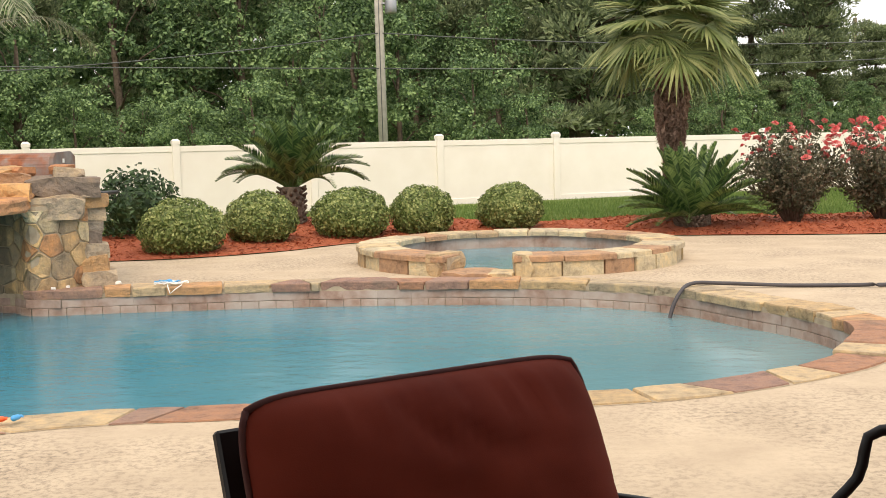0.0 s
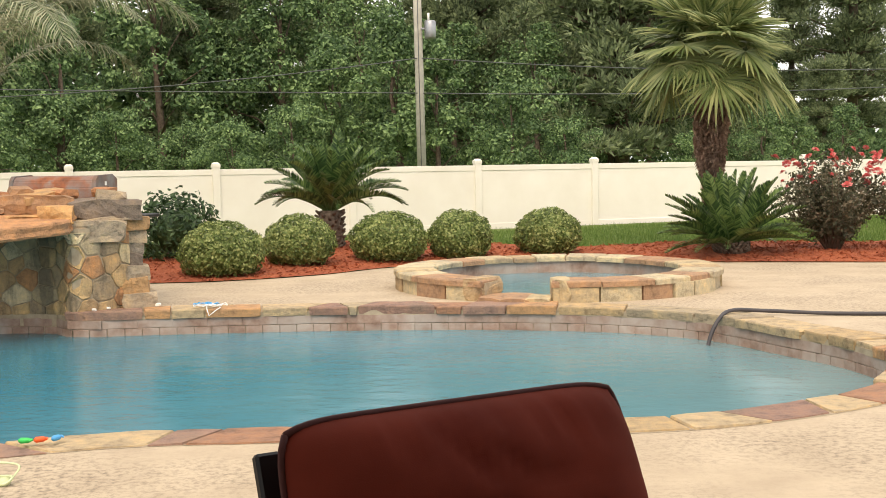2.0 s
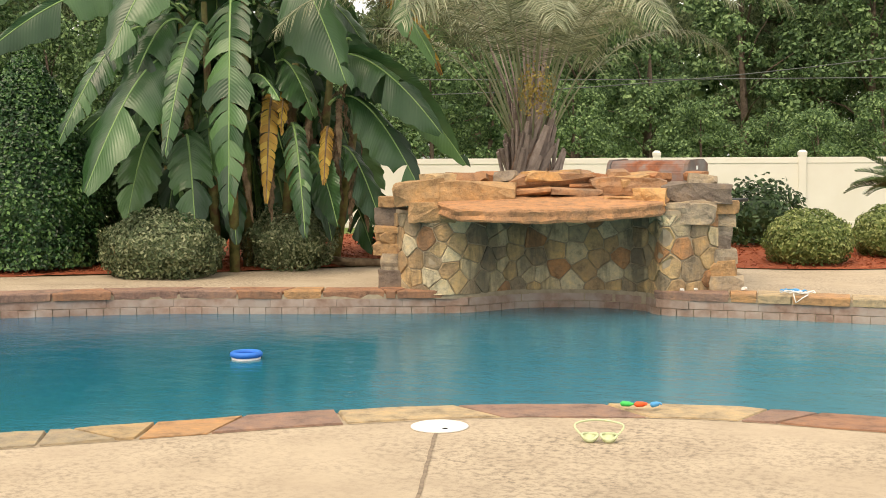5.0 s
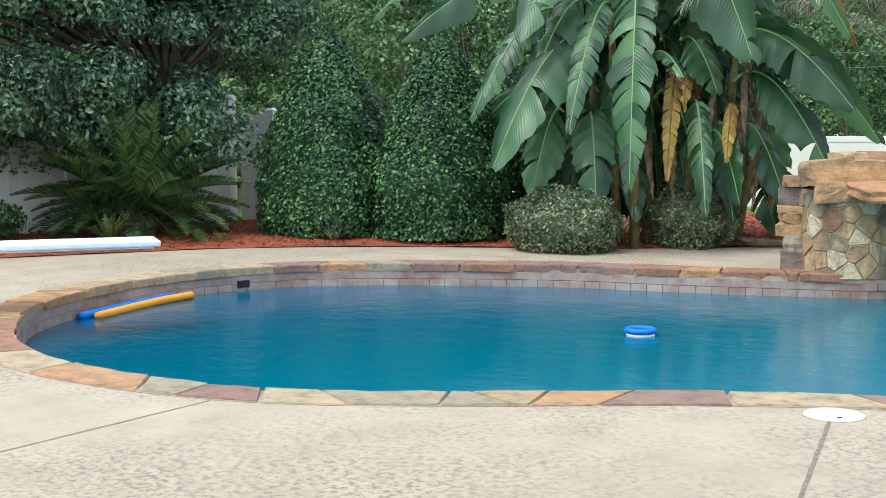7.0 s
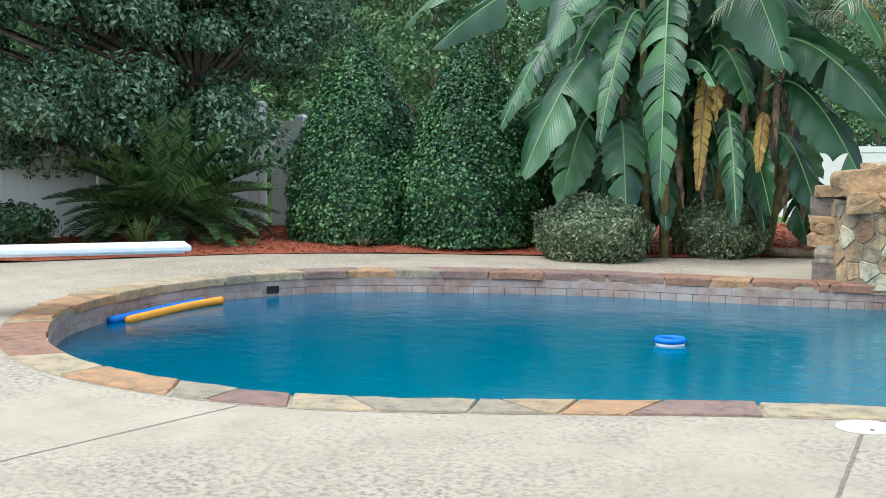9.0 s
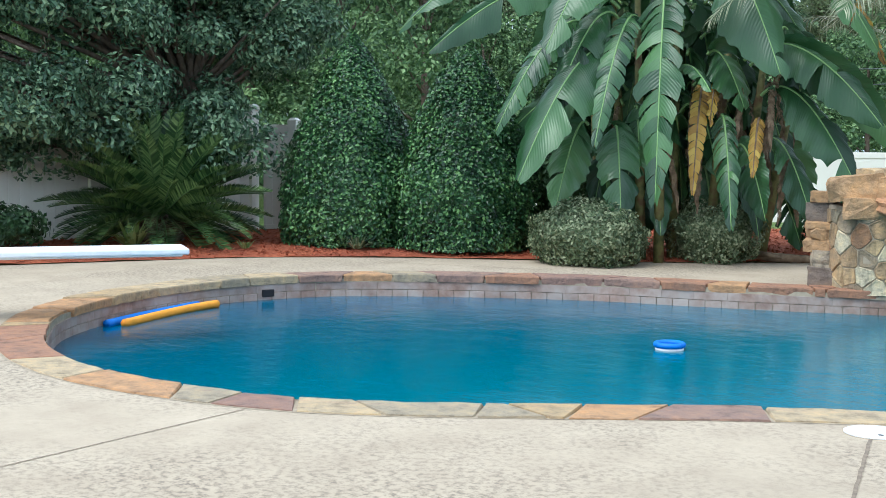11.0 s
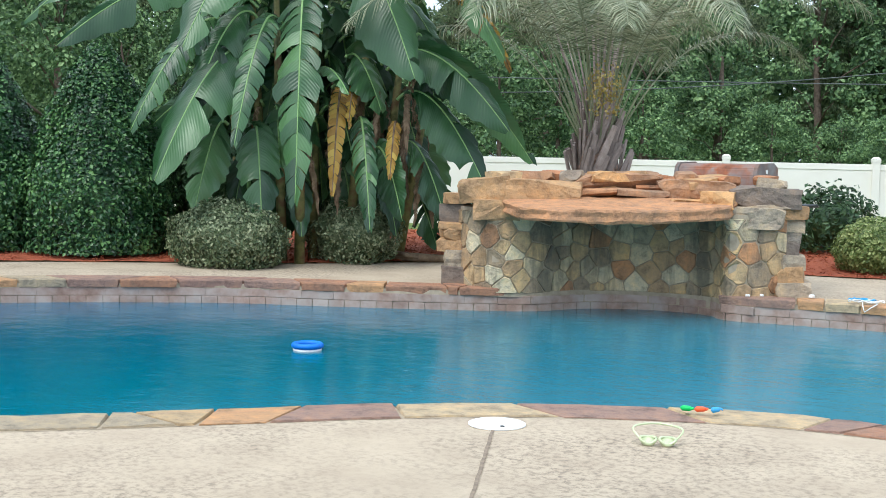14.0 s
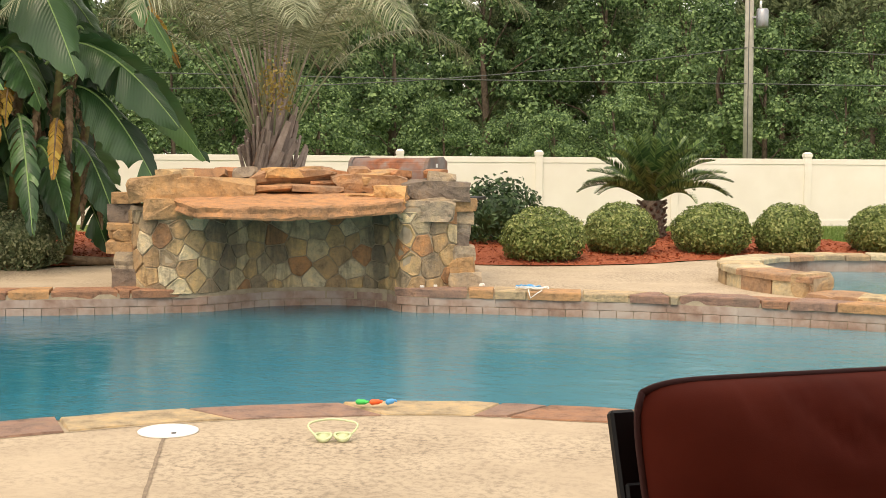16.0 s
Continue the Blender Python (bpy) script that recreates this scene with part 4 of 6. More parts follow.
for k in range(-7, 7):
    p = FB + FU * k
    z = 0.004
    po = part("post", post_me, None, fence, place=pose(p[0], p[1], z, 0, 0, fang))
    part("post_cap", cap_me2, None, po, place=pose(0, 0, 1.375))
    if k < 6:
        q = FB + FU * (k + 0.5)
        part("panel", panel_me, None, fence, place=pose(q[0], q[1], z + 0.1, 0, 0, fang))
        part("rail", rail_me, None, fence, place=pose(q[0], q[1], z + 1.22, 0, 0, fang))
        part("rail", low_me, None, fence, place=pose(q[0], q[1], z + 0.12, 0, 0, fang))
side = group_of("side_fence", "taller white vinyl side fence with grooved boards", "fence", kind="structure")
A, B = np.array((-15.75, 1.7)), np.array((-15.62, 9.02))
d = (B - A) / np.linalg.norm(B - A)
sang = math.degrees(math.atan2(d[1], d[0]))
board_me, spost_me, srail_me = from_bm("board", box(0.148, 0.022, 1.66, 0.004, True)), from_bm("post", box(0.128, 0.128, 1.86, 0.006, True)), from_bm("rail", box(2.3, 0.06, 0.12, 0.004))
for me in (board_me, spost_me, srail_me):
    me.materials.append(M_FENCE)
for k in range(4):
    p = A + d * 2.44 * k
    po = part("post", spost_me, None, side, place=pose(p[0], p[1], 0, 0, 0, sang))
    part("post_cap", cap_me2, None, po, place=pose(0, 0, 1.89))
    if k < 3:
        c = A + d * 2.44 * (k + 0.5)
        for z in (0.1, 1.74):
            part("rail", srail_me, None, side, place=pose(c[0], c[1], z, 0, 0, sang))
        for j in range(15):
            q = A + d * (2.44 * k + 0.15 + 0.153 * j)
            part("board", board_me, None, side, place=pose(q[0], q[1], 0.08, 0, 0, sang))
ret = group_of("return_fence", "white vinyl fence section behind the clipped hollies", "fence", kind="structure")
d2 = FU / np.linalg.norm(FU)
C0 = np.array((-15.5, 9.1))
short_me, rpost_me = from_bm("board", box(0.148, 0.022, 1.5, 0.004, True)), from_bm("post", box(0.128, 0.128, 1.66, 0.006, True))
rrail_me = from_bm("rail", box(1.86, 0.06, 0.12, 0.004))
for me in (short_me, rpost_me, rrail_me):
    me.materials.append(M_FENCE)
for k in (0.55, 1.85):
    p = C0 + d2 * k
    po = part("post", rpost_me, None, ret, place=pose(p[0], p[1], 0, 0, 0, fang))
    part("post_cap", cap_me2, None, po, place=pose(0, 0, 1.69))
for k, cnt in ((0.1, 3), (0.7, 7)):
    for j in range(cnt):
        q = C0 + d2 * (k + 0.153 * j)
        part("board", short_me, None, ret, place=pose(q[0], q[1], 0.08, 0, 0, fang))
for z in (0.1, 1.55):
    q = C0 + d2 * 0.98
    part("rail", rrail_me, None, ret, place=pose(q[0], q[1], z, 0, 0, fang))
q = C0 + d2 * 0.96 + np.array((d2[1], -d2[0])) * 0.1
hatch = group_of("meter_box", "grey metal utility box on the white fence", "utility box", pose(q[0], q[1], 0.13, 0, 0, fang))
part("box", box(0.5, 0.14, 0.86, 0.01, True), M_FENCE_SIDE, hatch)
part("box_door", box(0.42, 0.02, 0.72, 0.006, True), M_PANEL, hatch, place=pose(0, -0.08, 0.07))

# ---- house side behind the camera: unseen roof and wall, added to shade the chairs ----
thing("unseen_shade_roof", box(8.4, 5.9, 0.2, 0.0), M_HOUSE, "plain unseen roof added to shade the seating", "ceiling", pose(2.0, -1.1, 2.75), kind="structure")
thing("unseen_shade_wall", box(8.4, 0.2, 2.65, 0.0, True), M_HOUSE, "plain unseen wall added behind the seating to shade it", "wall", pose(2.0, -3.95, 0), kind="structure")


# ---- plants ----
def tree_parts(seed, height, spread, leaf, n_clumps, per_clump, low=0.25):
    """A broadleaf tree: trunk with limbs, and a crown of heaped leafy lobes. Returns its two meshes."""
    r = np.random.default_rng(seed)
    pieces = [tube([(0, 0, 0), (0.1, 0.05, height * 0.3), (0.0, 0.2, height * 0.6), (0.1, 0.1, height * 0.92)], [height * 0.02, height * 0.016, height * 0.01, 0.02], 7)]
    P, N = [], []
    for c in range(n_clumps):
        k = (c + r.uniform(0, 1)) / n_clumps
        z = height * (low + (0.97 - low) * k)
        rad = spread * (0.95 - 0.75 * k**1.6) * r.uniform(0.35, 1.0) ** 0.6
        a = c * 2.4 + r.normal(0, 0.4)
        ctr = np.array((rad * math.cos(a), rad * math.sin(a), z))
        if c % 4 == 0:
            b = np.array((0.05, 0.1, z * 0.7))
            pieces.append(tube([b, (b + ctr) / 2 + (0, 0, 0.2), ctr], [height * 0.006, height * 0.004, 0.01], 4))
        size = spread * r.uniform(0.2, 0.36)
        for lobe in range(4):
            off = r.normal(0, 0.45, 3) * size * (1, 1, 0.7)
            q = size * r.uniform(0.4, 0.75)
            p, nn = shell(per_clump // 4, ctr + off, (q, q, q * 0.8), seed * 1000 + c * 5 + lobe, 0.72, -0.45)
            P.append(p + r.normal(0, q * 0.09, p.shape)), N.append(nn + (0, 0, 0.25))
    v, f = leaf_set(np.concatenate(P), np.concatenate(N), leaf, 0.62, seed)
    return joined("trunk", pieces), mesh_np("crown", v, f)


def pine_parts(seed, height, spread, tiers, low=0.15, needles=70, tuft=0.62):
    """A pine: straight trunk, whorled boughs, soft rounded puffs of fine needles along them."""
    r = np.random.default_rng(seed)
    pieces = [tube([(0, 0, 0), (0.05, 0, height * 0.5), (0, 0.05, height)], [height * 0.02, height * 0.014, 0.03], 8)]
    P, N = [], []
    for t in range(tiers):
        z = height * (low + (1 - low) * (t + r.uniform(-0.3, 0.3)) / tiers)
        R = spread * (1.05 - 0.7 * (z / height)) * r.uniform(0.7, 1.1)
        for b in range(6):
            a = b * 1.05 + t * 0.7 + r.normal(0, 0.25)
            Rb = R * r.uniform(0.6, 1.1)
            e = np.array((Rb * math.cos(a), Rb * math.sin(a), z + 0.1 * Rb + r.normal(0, 0.25)))
            s0 = np.array((0, 0, z - 0.15))
            pieces.append(tube([s0, (s0 + e) / 2 - (0, 0, 0.12), e], [height * 0.006, height * 0.004, 0.01], 4))
            for k in (0.42, 0.6, 0.75, 0.9, 1.02):
                c = s0 + (e - s0) * k + r.normal(0, 0.2, 3) * (1, 1, 0.5)
                size = tuft * r.uniform(0.6, 1.15)
                p, nn = shell(needles, c, (size, size, size * 0.55), seed * 999 + t * 50 + b * 7 + int(k * 10), 0.55, -0.6)
                P.append(p), N.append(nn)
    P, N = np.concatenate(P), np.concatenate(N)
    rr = np.random.default_rng(seed)
    up = N + np.array((0, 0, 0.5)) + rr.normal(0, 0.35, N.shape)
    up /= np.linalg.norm(up, axis=1, keepdims=True)
    sd = np.cross(up, rr.normal(0, 1, up.shape))
    sd /= np.linalg.norm(sd, axis=1, keepdims=True)
    L = rr.uniform(0.16, 0.3, len(P))[:, None]
    v = np.stack([P - sd * 0.05, P + sd * 0.05, P + up * L], 1).reshape(-1, 3)
    return joined("trunk", pieces), mesh_np("crown", v, np.arange(len(v)).reshape(-1, 3))


def make_tree(name, meshes, leaf_mat, label, place):
    ob = group_of(name, label, "tree", place, "woodland behind the fence")
    part("trunk", meshes[0], M_BARK, ob), part("crown", meshes[1], leaf_mat, ob)
    return ob


BROAD = [make_tree("broadleaf_tree", tree_parts(q, h, w, 0.17, c, 260, 0.12), M_WOODS, "tall green broadleaf tree behind the fence", pose(x, y, 0, 0, 0, a))
         for q, h, w, c, x, y, a in ((1, 8.5, 3.0, 42, -9.0, 42.0, 0), (2, 7.2, 2.8, 38, -20.0, 38.0, 60), (3, 9.5, 3.2, 46, 4.5, 52.0, 20))]
SAPLING = [make_tree("young_tree", tree_parts(q, h, w, 0.1, c, 330, 0.05), M_WOODS, "leafy young tree growing behind the fence", pose(x, y, 0))
           for q, h, w, c, x, y in ((11, 4.2, 1.5, 26, -5.5, 32.0), (12, 3.3, 1.6, 22, -12.0, 30.0))]
PINES = [make_tree("pine_tree", pine_parts(21, 12.5, 4.0, 14, 0.13, 90, 0.7), M_PINE, "tall loblolly pine with tufted boughs over the fence", pose(2.5, 39.0, 0)),
         make_tree("pine_tree", pine_parts(22, 14.0, 3.0, 11, 0.3, 70, 0.75), M_PINE, "tall thin pine with open boughs and bare stem", pose(13.2, 54.0, 0, 0, 0, 40))]
r = np.random.default_rng(31)


def polar(az, dist, z=0.0, turn=0.0, size=1.0):
    """A pose at so many degrees right of straight ahead and so many metres off."""
    return pose(dist * math.sin(radians(az)), dist * math.cos(radians(az)), z, 0, 0, turn) @ Matrix.Scale(size, 4)


for az in np.arange(-62, 4, 4.1):
    copy_thing(PINES[1], polar(az + r.uniform(-1.2, 1.2), r.uniform(47, 58), 0, r.uniform(0, 360), r.uniform(0.8, 1.15)))
for az, dd, sz in ((-16, 45, 0.8), (8.5, 47, 0.6), (-3.0, 46, 0.9), (12.6, 50, 0.42), (16.5, 52, 0.45)):
    copy_thing(PINES[0], polar(az, dd, 0, r.uniform(0, 360), sz))
for az, dd, sz in ((20, 62, 0.5), (11.2, 58, 0.72), (14.0, 60, 0.7)):
    copy_thing(PINES[1], polar(az, dd, 0, r.uniform(0, 360), sz))
for az in np.arange(-64, 20, 4.2):
    copy_thing(BROAD[r.integers(3)], polar(az + r.uniform(-1.5, 1.5), r.uniform(38, 44), 0, r.uniform(0, 360), r.uniform(0.6, 1.0) if az < 6 else 0.4))
for az in np.arange(-62, 26, 2.5):
    if not 0.5 < az < 7:
        copy_thing(SAPLING[r.integers(2)], polar(az + r.uniform(-1, 1), r.uniform(29.5, 34) + max(0, az) * 0.25, 0, r.uniform(0, 360), r.uniform(0.7, 1.25) * (1 if az < 3 else 0.55)))
for az, dd, sz in ((-60, 30, 0.8), (-52, 27, 0.75), (-45, 31, 0.8), (-66, 26, 0.8), (-73, 27, 0.8), (-56, 33, 1.0), (-69, 22, 0.75), (-63, 23.5, 0.7), (-76, 25, 0.9)):
    copy_thing(BROAD[r.integers(3)], polar(az, dd, 0, r.uniform(0, 360), sz))


# far woods, too distant to tell single trees apart
r = np.random.default_rng(33)
P, N = [], []
for k in range(820):
    az, dd = radians(r.uniform(-95, 9.5)), r.uniform(60, 70)
    top = 8.8 + 1.5 * noise.noise(Vector((az * 9, 0.0, 1.0)))
    q = r.uniform(1.0, 2.2)
    c = (dd * math.sin(az), dd * math.cos(az), top * r.uniform(0.0, 1.0) ** 0.8)
    p, nn = shell(90, c, (q, q, q * 0.85), 3300 + k, 0.7, -0.6)
    P.append(p), N.append(nn)
for k in range(90):
    az, dd = radians(r.uniform(8.5, 30)), r.uniform(62, 70)
    q = r.uniform(0.7, 1.3)
    p, nn = shell(90, (dd * math.sin(az), dd * math.cos(az), r.uniform(0.3, 3.6)), (q, q, q * 0.85), 4300 + k, 0.7, -0.6)
    P.append(p), N.append(nn)
v, f = leaf_set(np.concatenate(P), np.concatenate(N), 0.56, 0.8, 34)
tagged(part("far_woods", mesh_np("far_woods", v, f), M_WOODS), "dense green woods in the distance beyond the fence", "woods", kind="stuff")


def shrub(name, label, material, place, radii, n, leaf, seed, aspect=0.55, core=0.8, group="", lumps=0.12, flat=0.0):
    """A clipped or loose shrub: short stems, a leafy core and a dense skin of leaves with an uneven outline."""
    ob = group_of(name, label, "shrub", place, group)
    a, b, c = radii
    P, N = shell(n, (0, 0, 0), (1, 1, 1), seed, core, -0.75)
    k = np.array([1 + lumps * noise.noise(Vector(q * 2.3) + Vector((seed, 0, 0))) + lumps * 0.6 * noise.noise(Vector(q * 6.1)) for q in N])
    P = P * k[:, None] * np.array(radii) + (0, 0, c * 0.92)
    P[:, 2] = np.maximum(P[:, 2], 0.03)
    v, f = leaf_set(P, N, leaf, aspect, seed, droop=0.1)
    part("leaves", mesh_np("leaves", v, f), material, ob)
    bm = bmesh.new()
    bmesh.ops.create_icosphere(bm, subdivisions=3, radius=1)
    for q in bm.verts:
        q.co = Vector((q.co.x * a, q.co.y * b, q.co.z * c)) * core * (0.94 + lumps * noise.noise(q.co * 2.3))
        q.co.z = max(q.co.z + c * 0.92, 0.02)
    part("inner_growth", from_bm("inner_growth", bm, True), material, ob)
    stems = [tube([(0.03 * math.cos(t), 0.03 * math.sin(t), -0.05), (0.35 * a * math.cos(t), 0.35 * b * math.sin(t), c * 0.6)], [0.02, 0.012], 5) for t in (0.3, 1.6, 2.9, 4.2, 5.4)]
    part("stems", joined("stems", stems), M_BARK, ob)
    return ob


BUSHES = [(-3.72, 14.35, 0.52, 0.33), (-3.0, 15.45, 0.47, 0.33), (-1.95, 16.2, 0.53, 0.34), (-1.02, 16.6, 0.44, 0.33), (0.16, 17.15, 0.47, 0.33)]
for k, (x, y, w, h) in enumerate(BUSHES):
    shrub("boxwood_ball", "clipped round yellow-green boxwood in red mulch", M_BOX, pose(x, y, bed_z(x, y) - 0.08, 0, 0, 40 * k), (w, w, h + 0.03), 9500, 0.04, 40 + k, group="row of clipped boxwoods")
shrub("camellia_shrub", "loose dark green shrub beside the grotto", M_SHRUB, pose(-4.75, 15.9, 0.0), (0.62, 0.6, 0.52), 2600, 0.075, 51, core=0.55, lumps=0.3)
shrub("variegated_shrub", "low mounded pale variegated shrub in red mulch", M_PRIVET, pose(-9.55, 9.75, -0.1), (0.72, 0.6, 0.43), 13000, 0.04, 52, lumps=0.15)
shrub("variegated_shrub", "low pale shrub growing under the banana plants", M_PRIVET, pose(-8.95, 11.2, -0.08), (0.62, 0.5, 0.42), 9000, 0.04, 53, lumps=0.2)
flowering = shrub("flowering_shrub", "low dark shrub with white flower spikes behind the grotto", M_SHRUB, pose(-8.2, 12.9, 0.03), (0.8, 0.5, 0.36), 3000, 0.07, 54, core=0.6, lumps=0.3)
# made-up filler shrub: keeps the gap between holly and bananas dark
shrub("dark_shrub", "dark shrub added to fill the shaded gap between hedge and banana plants", M_SHRUB, pose(-10.95, 10.75, 0.03), (0.7, 0.5, 0.9), 5200, 0.07, 56, core=0.6, lumps=0.3)
shrub("dark_shrub", "low dark shrub in front of the side fence", M_SHRUB, pose(-14.6, 5.0, 0.03), (0.55, 0.5, 0.28), 1800, 0.07, 55, core=0.6, lumps=0.3)


def cone_hedge(seed, height, radius, place, label):
    """An upright clipped holly: broad below, rounded to a blunt point."""
    ob = group_of("holly_hedge", label, "hedge", place, "pair of clipped hollies")
    r = np.random.default_rng(seed)
    N0 = 30000
    t = r.uniform(0, 1, N0) ** 1.15
    a = r.uniform(0, 2 * math.pi, N0)
    prof = lambda u: radius * (np.clip(1 - u**2.0, 0, 1) ** 0.95) * (0.93 + 0.1 * np.minimum(u * 4, 1))
    k = np.array([1 + 0.13 * noise.noise(Vector((math.cos(q) * 2, math.sin(q) * 2, w * 5 + seed))) + 0.05 * noise.noise(Vector((math.cos(q) * 7, math.sin(q) * 7, w * 15))) for q, w in zip(a, t)])
    R = prof(t) * k * r.uniform(0.84, 1.04, N0)
    P = np.stack([R * np.cos(a), R * np.sin(a), 0.03 + t * height], 1)
    N = np.stack([np.cos(a), np.sin(a), 0.35 + 0.8 * t], 1)
    v, f = leaf_set(P, N, 0.052, 0.66, seed, droop=0.3)
    part("leaves", mesh_np("leaves", v, f), M_HOLLY, ob)
    V, F = [], []
    rows, cols = 14, 20
    for i in range(rows + 1):
        u = i / rows
        for j in range(cols):
            th = 2 * math.pi * j / cols
            q = float(prof(np.array(u))) * 0.84 * (1 + 0.09 * noise.noise(Vector((math.cos(th) * 2, math.sin(th) * 2, u * 5 + seed))))
            V.append((q * math.cos(th), q * math.sin(th), 0.02 + u * height * 0.97))
    F = [(i * cols + j, i * cols + (j + 1) % cols, (i + 1) * cols + (j + 1) % cols, (i + 1) * cols + j) for i in range(rows) for j in range(cols)]
    part("inner_growth", mesh_py("inner_growth", V, F, True), M_HOLLY, ob)
    part("trunk", tube_mesh("trunk", [(0, 0, -0.05), (0, 0, height * 0.5)], [0.06, 0.03]), M_BARK, ob)
    return ob


cone_hedge(61, 2.7, 0.93, pose(-12.87, 8.86, 0.04), "tall clipped dark green holly beside its twin")
cone_hedge(62, 2.55, 0.95, pose(-11.55, 9.65, 0.04), "tall clipped dark green holly near the banana plants")

# big dark tree over the side fence
oak = group_of("shade_tree", "large dark broadleaf tree hanging over the side fence", "tree", pose(-14.95, 7.6, 0))
r = np.random.default_rng(71)
pieces = [tube([(0, 0, 0), (0.1, 0, 1.2), (0.05, 0.1, 2.4), (0.2, 0, 4.5)], [0.2, 0.16, 0.13, 0.05], 10)]
P, N = [], []
for c in range(430):
    # the low-y end of the crown is unseen, added to shade the side fence
    ctr = np.array((r.uniform(-1.5, 1.3), r.uniform(-4.6, 1.5), r.uniform(1.5, 4.6)))
    ctr[2] -= 0.45 * (-2.6 < ctr[1] < 0.6) * (ctr[2] < 2.6)
    if ctr[2] < 2.3 and ctr[1] > 0.5:
        ctr[2] += 1.0
    size = r.uniform(0.28, 0.58)
    p, nn = shell(380, ctr, (size, size, size * 0.75), 7100 + c, 0.6, -0.8)
    P.append(p), N.append(nn)
    if c % 4 == 0:
        pieces.append(tube([(0.1, 0, min(ctr[2], 2.6) * 0.75), ctr * (0.5, 0.5, 0.8), ctr], [0.05, 0.03, 0.01], 5))
part("trunk", joined("trunk", pieces), M_BARK, oak)
v, f = leaf_set(np.concatenate(P), np.concatenate(N) + (0, 0, 0.2), 0.085, 0.5, 72, droop=0.6)
part("crown", mesh_np("crown", v, f), M_OAK, oak)


# ---- palms ----
def frond(length, rise0, bend, leaflets, leaf_len, leaf_w, droop, vee, seed, taper=0.35, start=0.12, late=1.5):
    """A feather leaf in the x-z plane: the rib leaves at rise0 degrees and bows down by bend; narrow leaflets on both sides."""
    r = np.random.default_rng(seed)
    u = np.linspace(0, 1, 22)
    ang = np.radians(rise0 - bend * u**late)
    step = length / 21
    rib = np.stack([np.r_[0, np.cumsum(np.cos(ang[:-1]) * step)], 0 * u, np.r_[0, np.cumsum(np.sin(ang[:-1]) * step)]], 1)
    V, F = tube(rib, 0.013 * (1 - 0.8 * u) + 0.002, 4)
    V, F = [np.asarray(p) for p in V], list(F)
    for i in range(leaflets):
        s = start + (1 - start) * (i + 0.5) / leaflets
        p = np.array([np.interp(s, u, rib[:, k]) for k in range(3)])
        th = float(np.interp(s, u, ang))
        t, nrm = np.array((math.cos(th), 0, math.sin(th))), np.array((-math.sin(th), 0, math.cos(th)))
        v = (s - start) / (1 - start)
        L = leaf_len * (math.sin(math.pi * min(1, 0.16 + 0.84 * v)) ** 0.5 * (1 - taper * v) + 0.12) * r.uniform(0.88, 1.08)
        for sgn in (1, -1):
            d = t * (0.4 + 0.5 * v) + np.array((0, sgn * 0.9, 0)) + nrm * vee + r.normal(0, 0.07, 3)
            d /= np.linalg.norm(d)
            m1 = p + d * L * 0.5 - np.array((0, 0, droop * 0.25 * L))
            e = p + d * L * (1 - 0.3 * droop) - np.array((0, 0, droop * L))
            w = np.cross(d, nrm)
            w = w / (np.linalg.norm(w) + 1e-9) * leaf_w * 0.5
            o = len(V)
            V += [p - w * 0.5, p + w * 0.5, m1 + w, m1 - w, e]
            F += [(o, o + 1, o + 2, o + 3), (o + 3, o + 2, o + 4)]
    return mesh_py("frond", V, F)


def sago(place, label, trunk_h, trunk_r, n, length, tilt0, tilt1, seed, leaf_w=0.014, bow=(14, 0.5)):
    ob = group_of("sago_palm", label, "palm", place)
    pieces = [tube([(0, 0, -0.05), (0, 0, trunk_h * 0.5), (0, 0, trunk_h)], [trunk_r, trunk_r * 1.05, trunk_r * 0.8], 12)]
    r = np.random.default_rng(seed)
    for i in range(70):
        a, z = i * 2.4, trunk_h * (0.03 + 0.95 * i / 70)
        c = np.array((math.cos(a), math.sin(a), 0))
        pieces.append(tube([c * trunk_r * 0.9 + (0, 0, z), c * trunk_r * 1.25 + (0, 0, z + 0.04)], [0.03, 0.016], 5))
    part("trunk", joined("trunk", pieces), M_BARK, ob)
    rises = np.linspace(tilt0, tilt1, 7)
    kinds = [frond(length, e, bow[0] + bow[1] * (88 - e), 58, length * 0.15, leaf_w, 0.04, 0.6, seed + i, 0.2) for i, e in enumerate(rises)]
    for me in kinds:
        me.materials.append(M_SAGO)
    for i in range(n):
        k = min(6, int(7 * ((i + 0.5) / n) ** 1.05))
        part("frond", kinds[k], None, ob, place=pose(0, 0, trunk_h, r.normal(0, 5), r.normal(0, 5), i * 137.5 + r.normal(0, 8)) @ pose(trunk_r * 0.4, 0, 0, r.normal(0, 8), 0, 0) @ Matrix.Scale(r.uniform(0.85, 1.08), 4))
    return ob


sago(pose(-3.0, 17.7, 0.06), "sago palm with upright crown and drooping skirt fronds", 0.6, 0.18, 70, 1.1, 87, 30, 81, 0.019, (10, 1.05))
sago(pose(2.62, 16.75, 0.06), "low sago palm with spreading dark green fronds", 0.14, 0.2, 76, 0.98, 82, 14, 82, 0.02, (10, 0.3))
sago(pose(-14.15, 6.8, 0.05), "large dense dark sago palm beside the diving board", 0.36, 0.25, 140, 1.35, 84, -8, 83, 0.025, (12, 0.3))

